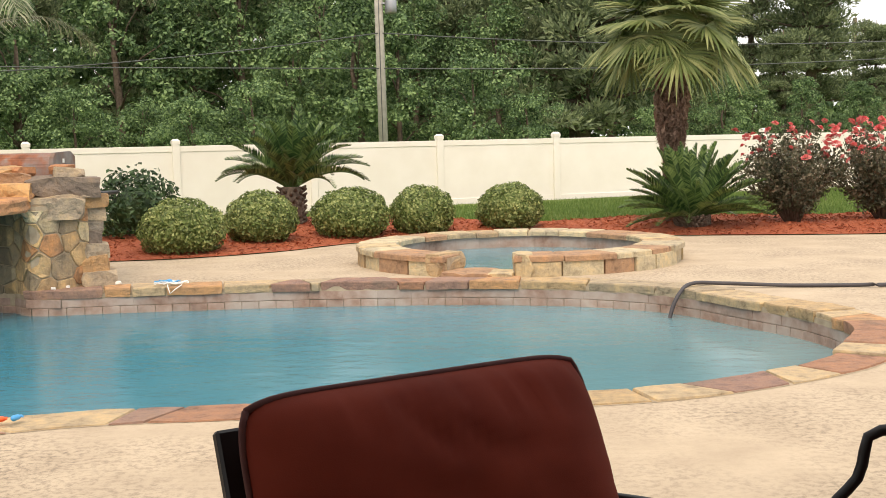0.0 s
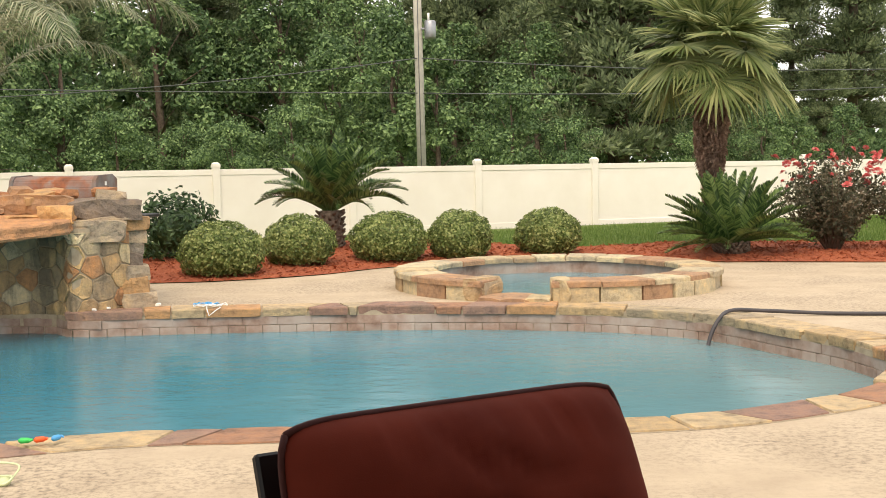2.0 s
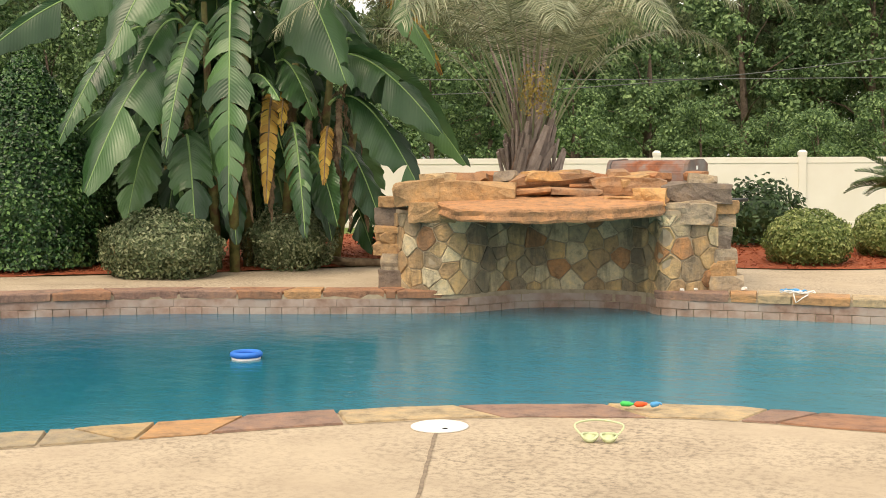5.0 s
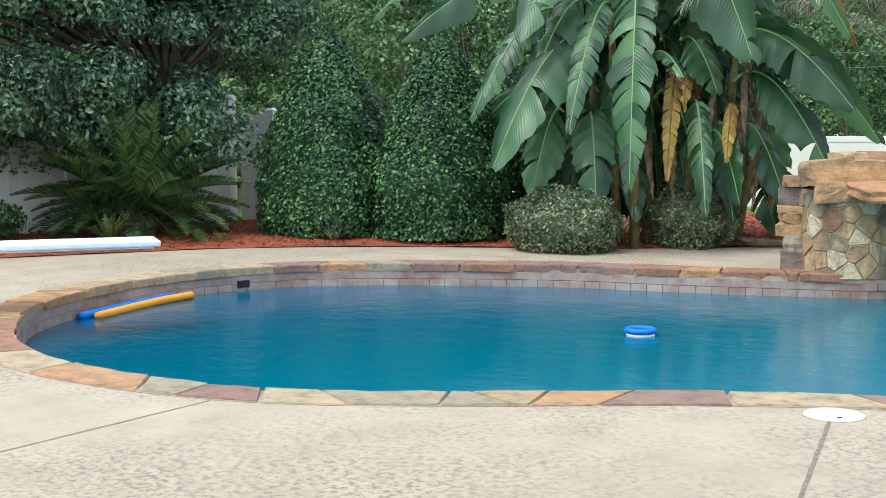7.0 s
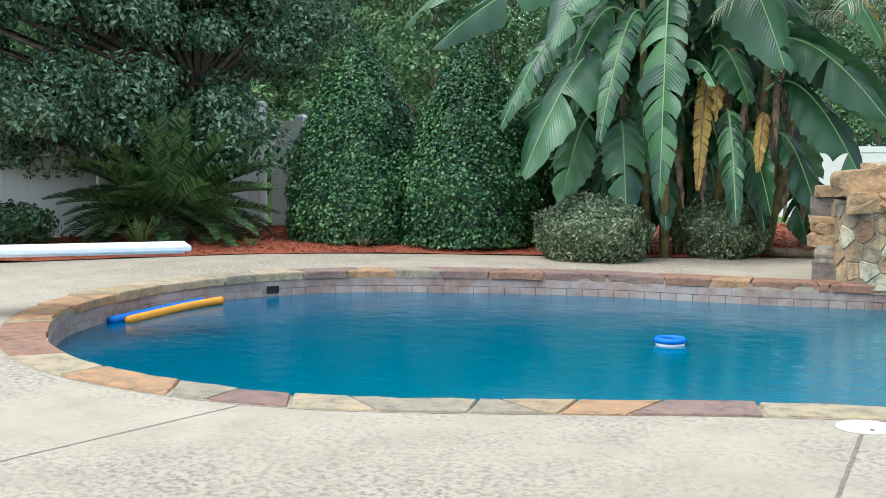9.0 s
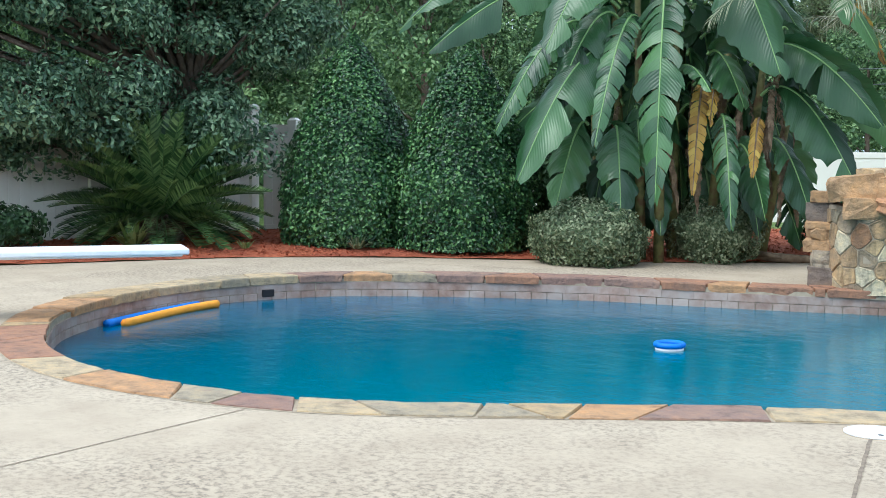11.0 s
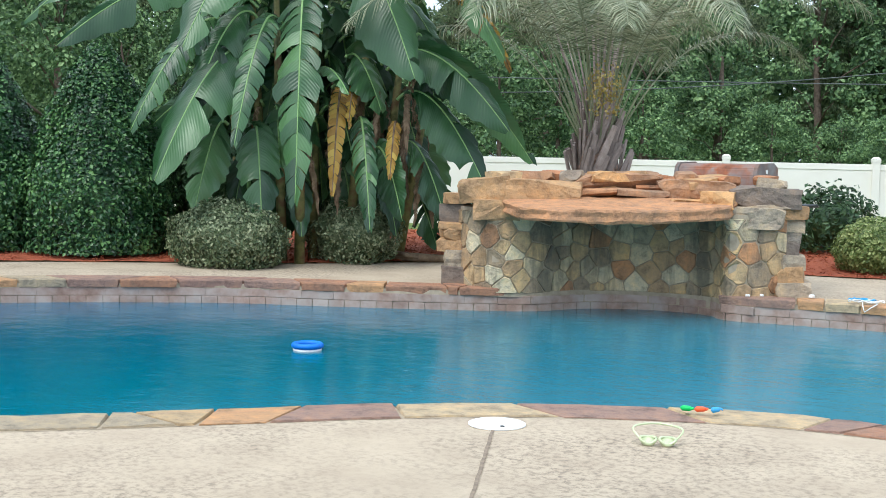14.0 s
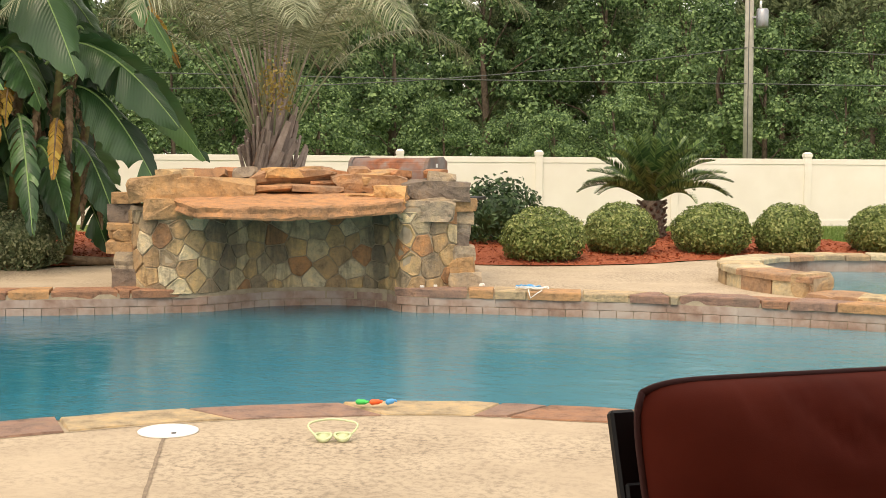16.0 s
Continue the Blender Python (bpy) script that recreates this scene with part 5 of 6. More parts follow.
# feathery pindo palm behind the grotto
pindo = group_of("pindo_palm", "feathery grey-green pindo palm with cut leaf bases", "palm", pose(-6.6, 12.85, 0))
part("trunk", tube_mesh("trunk", [(0, 0, -0.05), (0, 0, 0.9), (0, 0, 1.5), (0, 0, 1.75)], [0.3, 0.28, 0.2, 0.1], 14), M_FIBRE, pindo)
r = np.random.default_rng(91)
boot = bmesh.new()
bmesh.ops.create_cone(boot, cap_ends=True, segments=6, radius1=0.055, radius2=0.032, depth=0.62)
bmesh.ops.scale(boot, vec=(1, 0.55, 1), verts=boot.verts)
bmesh.ops.translate(boot, vec=(0, 0, 0.31), verts=boot.verts)
boot = from_bm("leaf_base", boot)
boot.materials.append(M_BOOT)
for i in range(66):
    a, k = i * 137.5, i / 66
    lean = 26 - 16 * k + r.normal(0, 3)
    part("leaf_base", boot, None, pindo, place=pose(0, 0, 0.75 + 0.75 * k, 0, 0, a) @ pose(0.27 - 0.12 * k, 0, 0, r.normal(0, 4), lean, 90) @ Matrix.Scale(r.uniform(0.8, 1.15), 4))
spec = ((87, 60), (82, 92), (76, 110), (70, 120), (62, 122))
pk = [frond(4.2, e, bd, 78, 0.7, 0.014, 0.5, 0.25, 900 + i, 0.25, 0.36, 1.9) for i, (e, bd) in enumerate(spec)]
for me in pk:
    me.materials.append(M_PINDO)
for i in range(34):
    part("frond", pk[min(4, int(5 * (i + 0.5) / 34))], None, pindo, place=pose(0, 0, 1.3, r.normal(0, 3), r.normal(0, 3), i * 137.5 + 20) @ pose(0.12, 0, 0, r.normal(0, 5), 0, 0) @ Matrix.Scale(r.uniform(0.78, 0.98), 4))
# bare stalks and brown thatch in the heart of the crown
for i in range(34):
    a, t = r.uniform(0, 6.28), r.uniform(0.08, 0.36)
    e = np.array((math.cos(a) * math.sin(t), math.sin(a) * math.sin(t), math.cos(t))) * r.uniform(1.0, 1.9)
    part("old_stalk", tube_mesh("old_stalk", [(0.12 * math.cos(a), 0.12 * math.sin(a), 1.25), e * 0.5 + (0, 0, 1.27), e + (0, 0, 1.2)], [0.022, 0.015, 0.006], 5), M_BOOT, pindo)
P, N = shell(420, (0.28, -0.42, 2.05), (0.26, 0.2, 0.34), 92, 0.1)
v, f = leaf_set(P, N, 0.035, 0.9, 93)
tagged(part("fruit_cluster", mesh_np("fruit_cluster", v, f), M_FRUIT, pindo, "yellow-green hanging fruit cluster"), kind="stuff")

# windmill palm
wind = group_of("windmill_palm", "windmill palm with shaggy brown trunk and fan leaves", "palm", pose(2.44, 17.45, 0.06))
r = np.random.default_rng(95)
part("trunk", tube_mesh("trunk", [(0, 0, -0.05), (-0.02, 0, 0.7), (0.03, 0, 1.3), (-0.02, 0, 1.75), (0, 0, 2.3)], [0.085, 0.085, 0.12, 0.17, 0.14], 14), M_FIBRE, wind)
th, zz = r.uniform(0, 6.28, 2600), r.uniform(0.3, 2.15, 2600)
rad = np.interp(zz, [0, 0.9, 1.25, 1.75, 2.2], [0.08, 0.09, 0.17, 0.22, 0.15]) * r.uniform(0.7, 1.08, 2600)
P = np.stack([rad * np.cos(th), rad * np.sin(th), zz], 1)
N = np.stack([np.cos(th), np.sin(th), 0.2 + 0 * th], 1)
v, f = leaf_set(P, N, 0.17, 0.09, 96, 0.5, 2.5)
part("trunk_fibre", mesh_np("trunk_fibre", v, f), M_FIBRE, wind, "loose brown hanging fibre")


def fan(stalk, radius, blades, bend, sag, seed):
    """A fan leaf along +x: a stalk, then a pleated blade that hangs by bend degrees, split into stiff fingers."""
    r = np.random.default_rng(seed)
    V, F = tube([(0, 0, 0), (stalk * 0.55, 0, 0.05), (stalk, 0, 0)], [0.014, 0.01, 0.009], 4)
    V, F = [np.asarray(p) for p in V], list(F)
    o0 = np.array((stalk, 0, 0))
    ex, ez = np.array((math.cos(radians(bend)), 0, -math.sin(radians(bend)))), np.array((math.sin(radians(bend)), 0, math.cos(radians(bend))))
    for i in range(blades):
        a = radians(-140 + 280 * (i + 0.5) / blades)
        L = radius * (0.8 + 0.2 * math.cos(a * 0.6)) * r.uniform(0.9, 1.06)
        d = ex * math.cos(a) + np.array((0, math.sin(a), 0)) + ez * (0.1 * math.cos(2 * a) + r.normal(0, 0.03))
        side = np.cross(ez, d)
        side = side / np.linalg.norm(side) * radians(280 / blades) * 0.5
        m1 = o0 + d * L * 0.48
        e1 = o0 + d * L * 0.76 - np.array((0, 0, sag * 0.08 * L))
        e2 = o0 + d * L - np.array((0, 0, sag * r.uniform(0.1, 0.4) * L))
        o = len(V)
        V += [o0, m1 - side * L * 0.48, m1 + ez * 0.035 * L, m1 + side * L * 0.48, e1 - side * L * 0.3, e1 + ez * 0.02, e1 + side * L * 0.3, e2]
        F += [(o, o + 1, o + 2), (o, o + 2, o + 3), (o + 1, o + 4, o + 5, o + 2), (o + 2, o + 5, o + 6, o + 3), (o + 4, o + 7, o + 5), (o + 5, o + 7, o + 6)]
    return mesh_py("fan_leaf", V, F)


fk = [fan(0.6, 0.64, 32, bd, sg, 950 + i) for i, (bd, sg) in enumerate(((20, 0.3), (45, 0.5), (62, 0.7), (48, 0.9)))]
for me in fk:
    me.materials.append(M_FAN)
for i in range(40):
    k = (i + 0.5) / 40
    tilt = 84 - 88 * k + r.normal(0, 7)
    part("fan_leaf", fk[0 if tilt > 55 else (1 if tilt > 25 else (2 if tilt > -5 else 3))], None, wind, place=pose(0, 0, 2.72 - 0.35 * k, 0, 0, i * 137.5) @ pose(0.1, 0, 0, r.normal(0, 16), -tilt, 0) @ Matrix.Scale(r.uniform(0.85, 1.12), 4))

# ---- banana clump ----
BAN = np.array((-9.13, 10.63, 0.05))
BR, BF = np.array((0.763, 0.647, 0.0)), np.array((0.647, -0.763, 0.0))
banana = group_of("banana_clump", "tall clump of banana plants with torn drooping leaves", "banana plant", Matrix.Translation(BAN))


def banana_leaf(a, b, width, seed, slit=0.5, flop=0.95):
    """A banana leaf from a to b: bowed midrib, a broad blade on either side, torn into strips."""
    r = np.random.default_rng(seed)
    a, b = np.asarray(a, float), np.asarray(b, float)
    L = np.linalg.norm(b - a)
    hor = (b - a) * (1, 1, 0)
    top = a + hor * 0.35 + np.array((0, 0, 0.16 * L + 0.2 * np.linalg.norm(hor)))
    rows = 56
    u = np.linspace(0, 1, rows)[:, None]
    rib = (1 - u) ** 2 * a + 2 * u * (1 - u) * top + u**2 * b
    T = np.gradient(rib, axis=0)
    T /= np.linalg.norm(T, axis=1, keepdims=True)
    view = BF * 0.8 + np.array((0, 0, 0.6)) + r.normal(0, 0.4, 3)
    V, F, UV = [], [], []
    flop *= r.uniform(0.25, 0.75)
    for sgn in (1, -1):
        i = 0
        while i < rows - 1:
            n = int(r.integers(2, 4)) if slit > 0.9 else (int(r.integers(3, 9)) if r.uniform() < slit * 0.12 else int(r.integers(22, 56)))
            j = min(i + n, rows - 1)
            o = len(V)
            tilt = r.normal(0, 0.12)
            drop = r.uniform(0, 0.3)
            midq = (i + j) / 2
            seglen = L / (rows - 1)
            for q in range(i, j + 1):
                s = q / (rows - 1)
                w = width * 0.5 * min(1.0, 3.6 * s + 0.04) ** 0.8 * min(1.0, (1.01 - s) * 3.4) ** 0.6 * (1 + 0.05 * math.sin(q * 1.3 + seed))
                sd = np.cross(T[q], view)
                sd = sd / np.linalg.norm(sd) * sgn
                nn = np.cross(sd, T[q]) * sgn
                shrink = 1 - 0.05 * (q in (i, j)) * (0 < q < rows - 1)
                lag = T[q] * (0.1 * width + ((midq - q) * seglen * 0.2 if n < rows else 0.0))
                for k2 in (0.02, 0.35, 0.7, 1.0):
                    UV.append((s * L - 0.16 * k2 * width, k2 * 0.02))
                    V.append(rib[q] + sd * w * k2 * shrink + nn * w * (0.28 * k2 - 0.2 * k2**2 + tilt * k2) + lag * k2 - np.array((0, 0, (flop + drop) * w * k2**2)) + nn * (0.004 * (-1) ** q + 0.016 * math.sin(q * 0.7 + seed)) * k2)
            F += [(o + 4 * x + y, o + 4 * x + y + 1, o + 4 * x + y + 5, o + 4 * x + y + 4) for x in range(j - i) for y in range(3)]
            i = j
    rv, rf = tube(rib, 0.02 * (1 - 0.75 * u[:, 0]), 6)
    me = mesh_py("blade", V, F, True)
    uvl = me.uv_layers.new(name="UVMap")
    li = np.zeros(len(me.loops), np.int32)
    me.loops.foreach_get("vertex_index", li)
    uvl.data.foreach_set("uv", np.asarray(UV, np.float32)[li].ravel())
    return me, mesh_py("midrib", rv, rf, True)


def add_leaf(r0, z0, r1, z1, w, f, mat_leaf, seed, slit=0.5, f0=0.1):
    a, b = BR * r0 + BF * f0 + (0, 0, z0 - 0.05), BR * r1 + BF * f + (0, 0, z1 - 0.05)
    bl, rb = banana_leaf(a, b, w * 0.96, seed, slit)
    ob = part("leaf", bl, mat_leaf, banana)
    part("midrib", rb, M_RIB if mat_leaf is M_BANANA else M_DRY, ob, "pale green midrib")


FRONT_LEAVES = [(-0.39, 3.46, -1.34, 2.35, 0.62, 0.90), (-0.59, 2.87, -2.72, 2.35, 0.36, 0.50), (-0.79, 3.27, -3.11, 2.64, 0.39, 0.20), (-0.85, 2.61, -1.90, 1.47, 0.36, 0.70),
                (-0.59, 2.74, -1.28, 1.69, 0.46, 0.60), (-0.56, 2.28, -1.61, 0.94, 0.72, 1.00), (-0.36, 2.68, -0.79, 1.33, 0.33, 1.00), (-0.08, 2.94, -0.14, 0.74, 0.56, 1.20),
                (0.23, 3.40, 1.10, 2.07, 0.72, 1.10), (0.72, 3.53, 2.10, 2.32, 0.59, 0.80), (0.79, 2.28, 2.18, 1.55, 0.46, 0.70), (0.85, 2.22, 2.53, 1.20, 0.49, 0.30)]
LOW_LEAVES = [(0.98, 1.89, 1.98, 0.92, 0.52, 0.40), (-0.62, 1.50, -0.51, 0.53, 0.49, 0.60), (0.54, 1.60, 0.66, 0.45, 0.29, 0.90), (0.72, 1.30, 1.04, 0.53, 0.39, 0.50),
              (1.05, 1.37, 1.56, 0.51, 0.46, 0.20), (-0.92, 1.56, -1.25, 0.65, 0.52, 0.30), (0.03, 2.09, 0.41, 1.90, 0.21, 0.90), (-0.39, 1.76, -0.33, 1.04, 0.39, 0.20),
              (1.18, 2.61, 1.44, 1.69, 0.46, 0.10), (0.39, 2.35, 0.79, 1.76, 0.59, 0.30)]
for k, q in enumerate(FRONT_LEAVES + LOW_LEAVES):
    add_leaf(*q, M_BANANA, 1000 + k, 0.97 if k in (3, 6, 7, 14) else 0.4)
for k, q in enumerate([(0.36, 1.92, 0.25, 0.81, 0.2, 0.80), (0.98, 1.60, 0.89, 1.0, 0.16, 0.50), (0.5, 2.0, 0.42, 1.55, 0.16, 0.6), (1.44, 3.07, 2.3, 2.25, 0.2, 0.00)]):
    add_leaf(*q, M_BANANA_DRY, 1100 + k, 0.95)
r = np.random.default_rng(97)
for k in range(70):
    a = r.uniform(-1, 1)
    z = r.uniform(1.5, 4.2)
    rr = 0.6 * a + r.normal(0, 0.2)
    add_leaf(rr, z, rr + a * r.uniform(0.5, 1.5), z - r.uniform(0.2, 1.3), r.uniform(0.4, 0.6), r.uniform(-1.8, -0.6), M_BANANA, 1200 + k, 0.5, r.uniform(-0.8, -0.2))
for k in range(8):
    a = r.uniform(-1, 1)
    add_leaf(0.5 * a, 3.3, 0.5 * a + a * r.uniform(0.8, 2.0), r.uniform(3.6, 4.6), r.uniform(0.45, 0.65), r.uniform(-0.6, 0.8), M_BANANA, 1300 + k, 0.4)
for k, (x, f0, lean, h) in enumerate(((-0.75, -0.3, -0.2, 2.7), (-0.3, -0.1, -0.1, 3.0), (0.05, -0.3, 0.0, 3.2), (-0.1, 0.05, -0.02, 2.9), (0.45, -0.2, 0.25, 3.3), (0.8, -0.4, 0.3, 2.8), (-0.5, -0.6, -0.2, 3.1), (1.05, -0.4, 0.4, 2.4))):
    p = BR * x + BF * f0
    q = p + BR * lean
    part("stem", tube_mesh("stem", [p + (0, 0, -0.1), (p + q) / 2 + (0, 0, h * 0.5), q + (0, 0, h)], [0.062, 0.052, 0.032], 10), M_STEM, banana)
for k in range(10):
    a, z = r.uniform(-1, 1), r.uniform(1.0, 1.9)
    add_leaf(0.8 * a + 0.1, z, 1.0 * a + 0.1 + r.normal(0, 0.25), z - r.uniform(0.6, 1.1), r.uniform(0.3, 0.45), r.uniform(-0.9, 0.2), M_BANANA, 1500 + k, 0.8, r.uniform(-0.8, 0.0))
for k in range(40):
    a, z = r.uniform(-1, 1), r.uniform(0.9, 2.4)
    add_leaf(1.0 * a + 0.15, z, 1.3 * a + 0.15 + r.normal(0, 0.3), max(0.15, z - r.uniform(0.5, 1.3)), r.uniform(0.4, 0.6), r.uniform(-1.5, -0.5), M_BANANA, 1600 + k, 0.6, r.uniform(-1.3, -0.6))
for k in range(44):
    x, f0, z = r.uniform(-0.6, 1.3), r.uniform(-1.0, 0.2), r.uniform(1.0, 2.2)
    p = BR * x + BF * f0
    bl, _ = banana_leaf(p + (0, 0, z), p + BR * r.normal(0, 0.15) + BF * 0.1 + (0, 0, z - r.uniform(0.5, 0.9)), r.uniform(0.04, 0.12), 1400 + k, 0.95)
    part("dead_leaf", bl, M_DRY, banana, "brown withered hanging leaf")

# ---- rose bushes ----
bm = bmesh.new()
rr2 = np.random.default_rng(5)
for ring, (rad, tilt, cnt) in enumerate(((0.012, 0.9, 4), (0.026, 0.55, 6), (0.04, 0.2, 7))):
    for i in range(cnt):
        a = 2 * math.pi * (i + 0.5 * ring) / cnt
        c, s = math.cos(a), math.sin(a)
        up = 0.03 * tilt
        ps = [(rad * 0.3 * c, rad * 0.3 * s, 0), (rad * c - 0.018 * s, rad * s + 0.018 * c, up), (rad * 1.35 * c, rad * 1.35 * s, up * 1.3), (rad * c + 0.018 * s, rad * s - 0.018 * c, up)]
        bm.faces.new([bm.verts.new(p) for p in ps])
bloom_me = from_bm("bloom", bm)
bloom_me.materials.append(M_PETAL)
spike = bmesh.new()
for i in range(16):
    a, z = i * 2.4, 0.011 * i
    c = Vector((0.016 * math.cos(a), 0.016 * math.sin(a), z))
    q = Vector((math.cos(a), math.sin(a), 0.4)) * 0.022 * (1.2 - i / 20)
    t = Vector((-math.sin(a), math.cos(a), 0)) * 0.012
    spike.faces.new([spike.verts.new(p) for p in (c, c + q * 0.6 + t, c + q, c + q * 0.6 - t)])
spike = from_bm("flower_spike", spike)
spike.materials.append(M_WHITE)
rs = np.random.default_rng(66)
for i in range(15):
    a, k = rs.uniform(0, 6.28), rs.uniform(0.2, 0.95)
    part("flower_spike", spike, None, flowering, "white flower spike", pose(0.75 * k * math.cos(a), 0.45 * k * math.sin(a), 0.36 + 0.36 * (1 - k * k) ** 0.5 + rs.uniform(0, 0.1), rs.normal(0, 10), rs.normal(0, 10), 0))


def rose_bush(place, label, seed, blooms, radius, height):
    ob = group_of("rose_bush", label, "rose bush", place, "red rose bushes")
    r = np.random.default_rng(seed)
    P, N, tips = [], [], []
    for i in range(46):
        a, k = r.uniform(0, 6.28), r.uniform(0.15, 1) ** 0.6
        e = np.array((radius * k * math.cos(a), radius * k * math.sin(a), height * (1 - 0.35 * k**2) * r.uniform(0.62, 1.02)))
        b = np.array((0.07 * math.cos(a), 0.07 * math.sin(a), -0.03))
        m1 = b + (e - b) * (0.35, 0.35, 0.55)
        part("cane", tube_mesh("cane", [b, m1, e], [0.012, 0.008, 0.003], 4), M_BARK, ob)
        tips.append(e)
        for s in np.linspace(0.3, 1, 9):
            q = (1 - s) ** 2 * b + 2 * s * (1 - s) * m1 + s**2 * e
            p, nn = shell(24, q, (0.14, 0.14, 0.11), seed * 77 + i * 10 + int(s * 9), 0.1)
            P.append(p), N.append(nn)
    v, f = leaf_set(np.concatenate(P), np.concatenate(N), 0.055, 0.6, seed)
    part("leaves", mesh_np("leaves", v, f), M_ROSE, ob)
    for i in range(blooms):
        e = tips[int(r.integers(len(tips)))] * (1, 1, 1) + r.normal(0, 0.08, 3)
        e[2] = max(e[2], height * r.uniform(0.5, 1.0)) + 0.02
        part("bloom", bloom_me, None, ob, place=pose(*e, r.normal(0, 30), r.normal(0, 30), r.uniform(0, 360)) @ Matrix.Scale(r.uniform(0.8, 1.5), 4))
    return ob


rose_bush(pose(4.05, 17.15, 0.06), "rose bush with red blooms on top, bare lower canes", 201, 46, 0.78, 1.38)
rose_bush(pose(5.35, 17.35, 0.06), "rose bush in full red bloom beside its twin", 202, 70, 0.85, 1.42)

# ---- utility pole, transformer and wires behind the fence ----
pole = group_of("utility_pole", "weathered grey wooden utility pole with a transformer", "utility pole", pose(-2.46, 25.85, 0) @ Matrix.Diagonal((0.72, 0.72, 0.72, 1)) @ pose(0, 0, 0.5))
part("pole", tube_mesh("pole", [(0, 0, -0.2), (-0.05, 0, 4.5), (-0.12, 0, 9.0)], [0.14, 0.125, 0.11], 12), M_POLE, pole)
can = part("transformer", tube_mesh("transformer", [(0.3, -0.05, 4.95), (0.3, -0.05, 5.0), (0.3, -0.05, 5.44), (0.3, -0.05, 5.48)], [0.15, 0.17, 0.17, 0.14], 14), M_STEEL, pole, "light grey transformer can")
part("bushing", tube_mesh("bushing", [(0.25, -0.05, 5.48), (0.25, -0.05, 5.7)], 0.035, 8), M_WHITE, can)
part("bracket", box(0.3, 0.06, 0.05, 0.005), M_STEEL, pole, place=pose(0.1, -0.05, 5.25))
part("ground_wire", tube_mesh("ground_wire", [(0.0, -0.15, 0.2), (-0.04, -0.14, 4.0), (-0.06, -0.14, 6.5)], 0.012, 5), M_WIRE, pole)


def wire(a, b, sag, label):
    u = np.linspace(0, 1, 24)[:, None]
    P = np.asarray(a) * (1 - u) + np.asarray(b) * u - np.array((0, 0, 1.0)) * sag * 4 * u * (1 - u)
    thing("overhead_wire", tube_mesh("overhead_wire", P, 0.011, 5), M_WIRE, label, "wire", group="overhead wires")


wire((-2.49, 25.78, 3.53), (-25.89, 21.10, 3.39), 0.75, "thin dark service wire strung to the pole")
wire((-2.49, 25.78, 2.80), (-25.89, 21.10, 3.46), 0.1, "dark telephone cable strung to the pole")
wire((-2.53, 25.78, 5.04), (-25.89, 23.04, 5.84), 0.1, "thin pale power line near the pole top")
wire((-2.49, 25.78, 3.53), (21.63, 33.12, 4.40), 0.6, "thin dark service wire running from the pole")
wire((-2.49, 25.78, 2.80), (21.63, 33.12, 3.96), 0.4, "dark telephone cable running from the pole")
fp = group_of("utility_pole", "distant wooden power pole with a cross-arm", "utility pole", pose(18.8, 67.5, 0))
part("pole", tube_mesh("pole", [(0, 0, 0), (0, 0, 7.3)], [0.14, 0.1], 8), M_BARK, fp)
part("crossarm", box(1.6, 0.12, 0.12, 0.01), M_BARK, fp, place=pose(0, -0.1, 6.6, 0, 8, -15))


# ---- patio chairs ----
def cushion(w, h, t):
    """A stuffed back cushion in the x-z plane, centred, face to -y, with puckers at the tufting."""
    nu, nv = 40, 32
    V, F = [], []

    def pt(u, v, side):
        cx = 1 - 0.05 * abs(v) ** 9
        cz = 1 - (0.06 if u < 0 else 0.045) * abs(u) ** 9
        prof = (max(0, 1 - abs(u) ** 3.5) * max(0, 1 - abs(v) ** 2.6)) ** 0.6
        x, z = u * w / 2 * cx, v * h / 2 * cz
        wr = 0.009 * noise.noise(Vector((u * 3, v * 5, side))) + 0.07 * max(0, abs(v) - 0.55) * noise.noise(Vector((u * 12, v * 2, side + 3)))
        for tx, tz in ((-0.05, 0.2), (0.25, 0.45), (-0.3, 0.55)):
            dd = math.hypot((u - tx) * 1.4, v - tz)
            wr -= 0.006 * math.exp(-(dd / 0.1) ** 2)
        wr -= 0.012 * math.exp(-(((u - 0.1) + (v - 0.5) * 0.7) / 0.035) ** 2) * math.exp(-((v - 0.66) / 0.2) ** 2)
        wr -= 0.016 * math.exp(-(((u + 0.12) + (v - 0.5) * 0.5) / 0.05) ** 2) * math.exp(-((v - 0.7) / 0.2) ** 2)
        return (x, side * (t / 2 * prof + wr * prof), z)

    for side in (-1, 1):
        o = len(V)
        V += [pt(-1 + 2 * i / nu, -1 + 2 * j / nv, side) for j in range(nv + 1) for i in range(nu + 1)]
        for j in range(nv):
            for i in range(nu):
                q = (o + j * (nu + 1) + i, o + j * (nu + 1) + i + 1, o + (j + 1) * (nu + 1) + i + 1, o + (j + 1) * (nu + 1) + i)
                F.append(q if side < 0 else q[::-1])
    edge = [pt(u, 1, 0) for u in np.linspace(-1, 1, 30)] + [pt(1, v, 0) for v in np.linspace(0.95, -1, 24)] + [pt(u, -1, 0) for u in np.linspace(0.95, -1, 30)] + [pt(-1, v, 0) for v in np.linspace(-0.95, 1, 24)]
    return mesh_py("back_cushion", V, F, True), tube_mesh("piping", edge, 0.0065, 8)


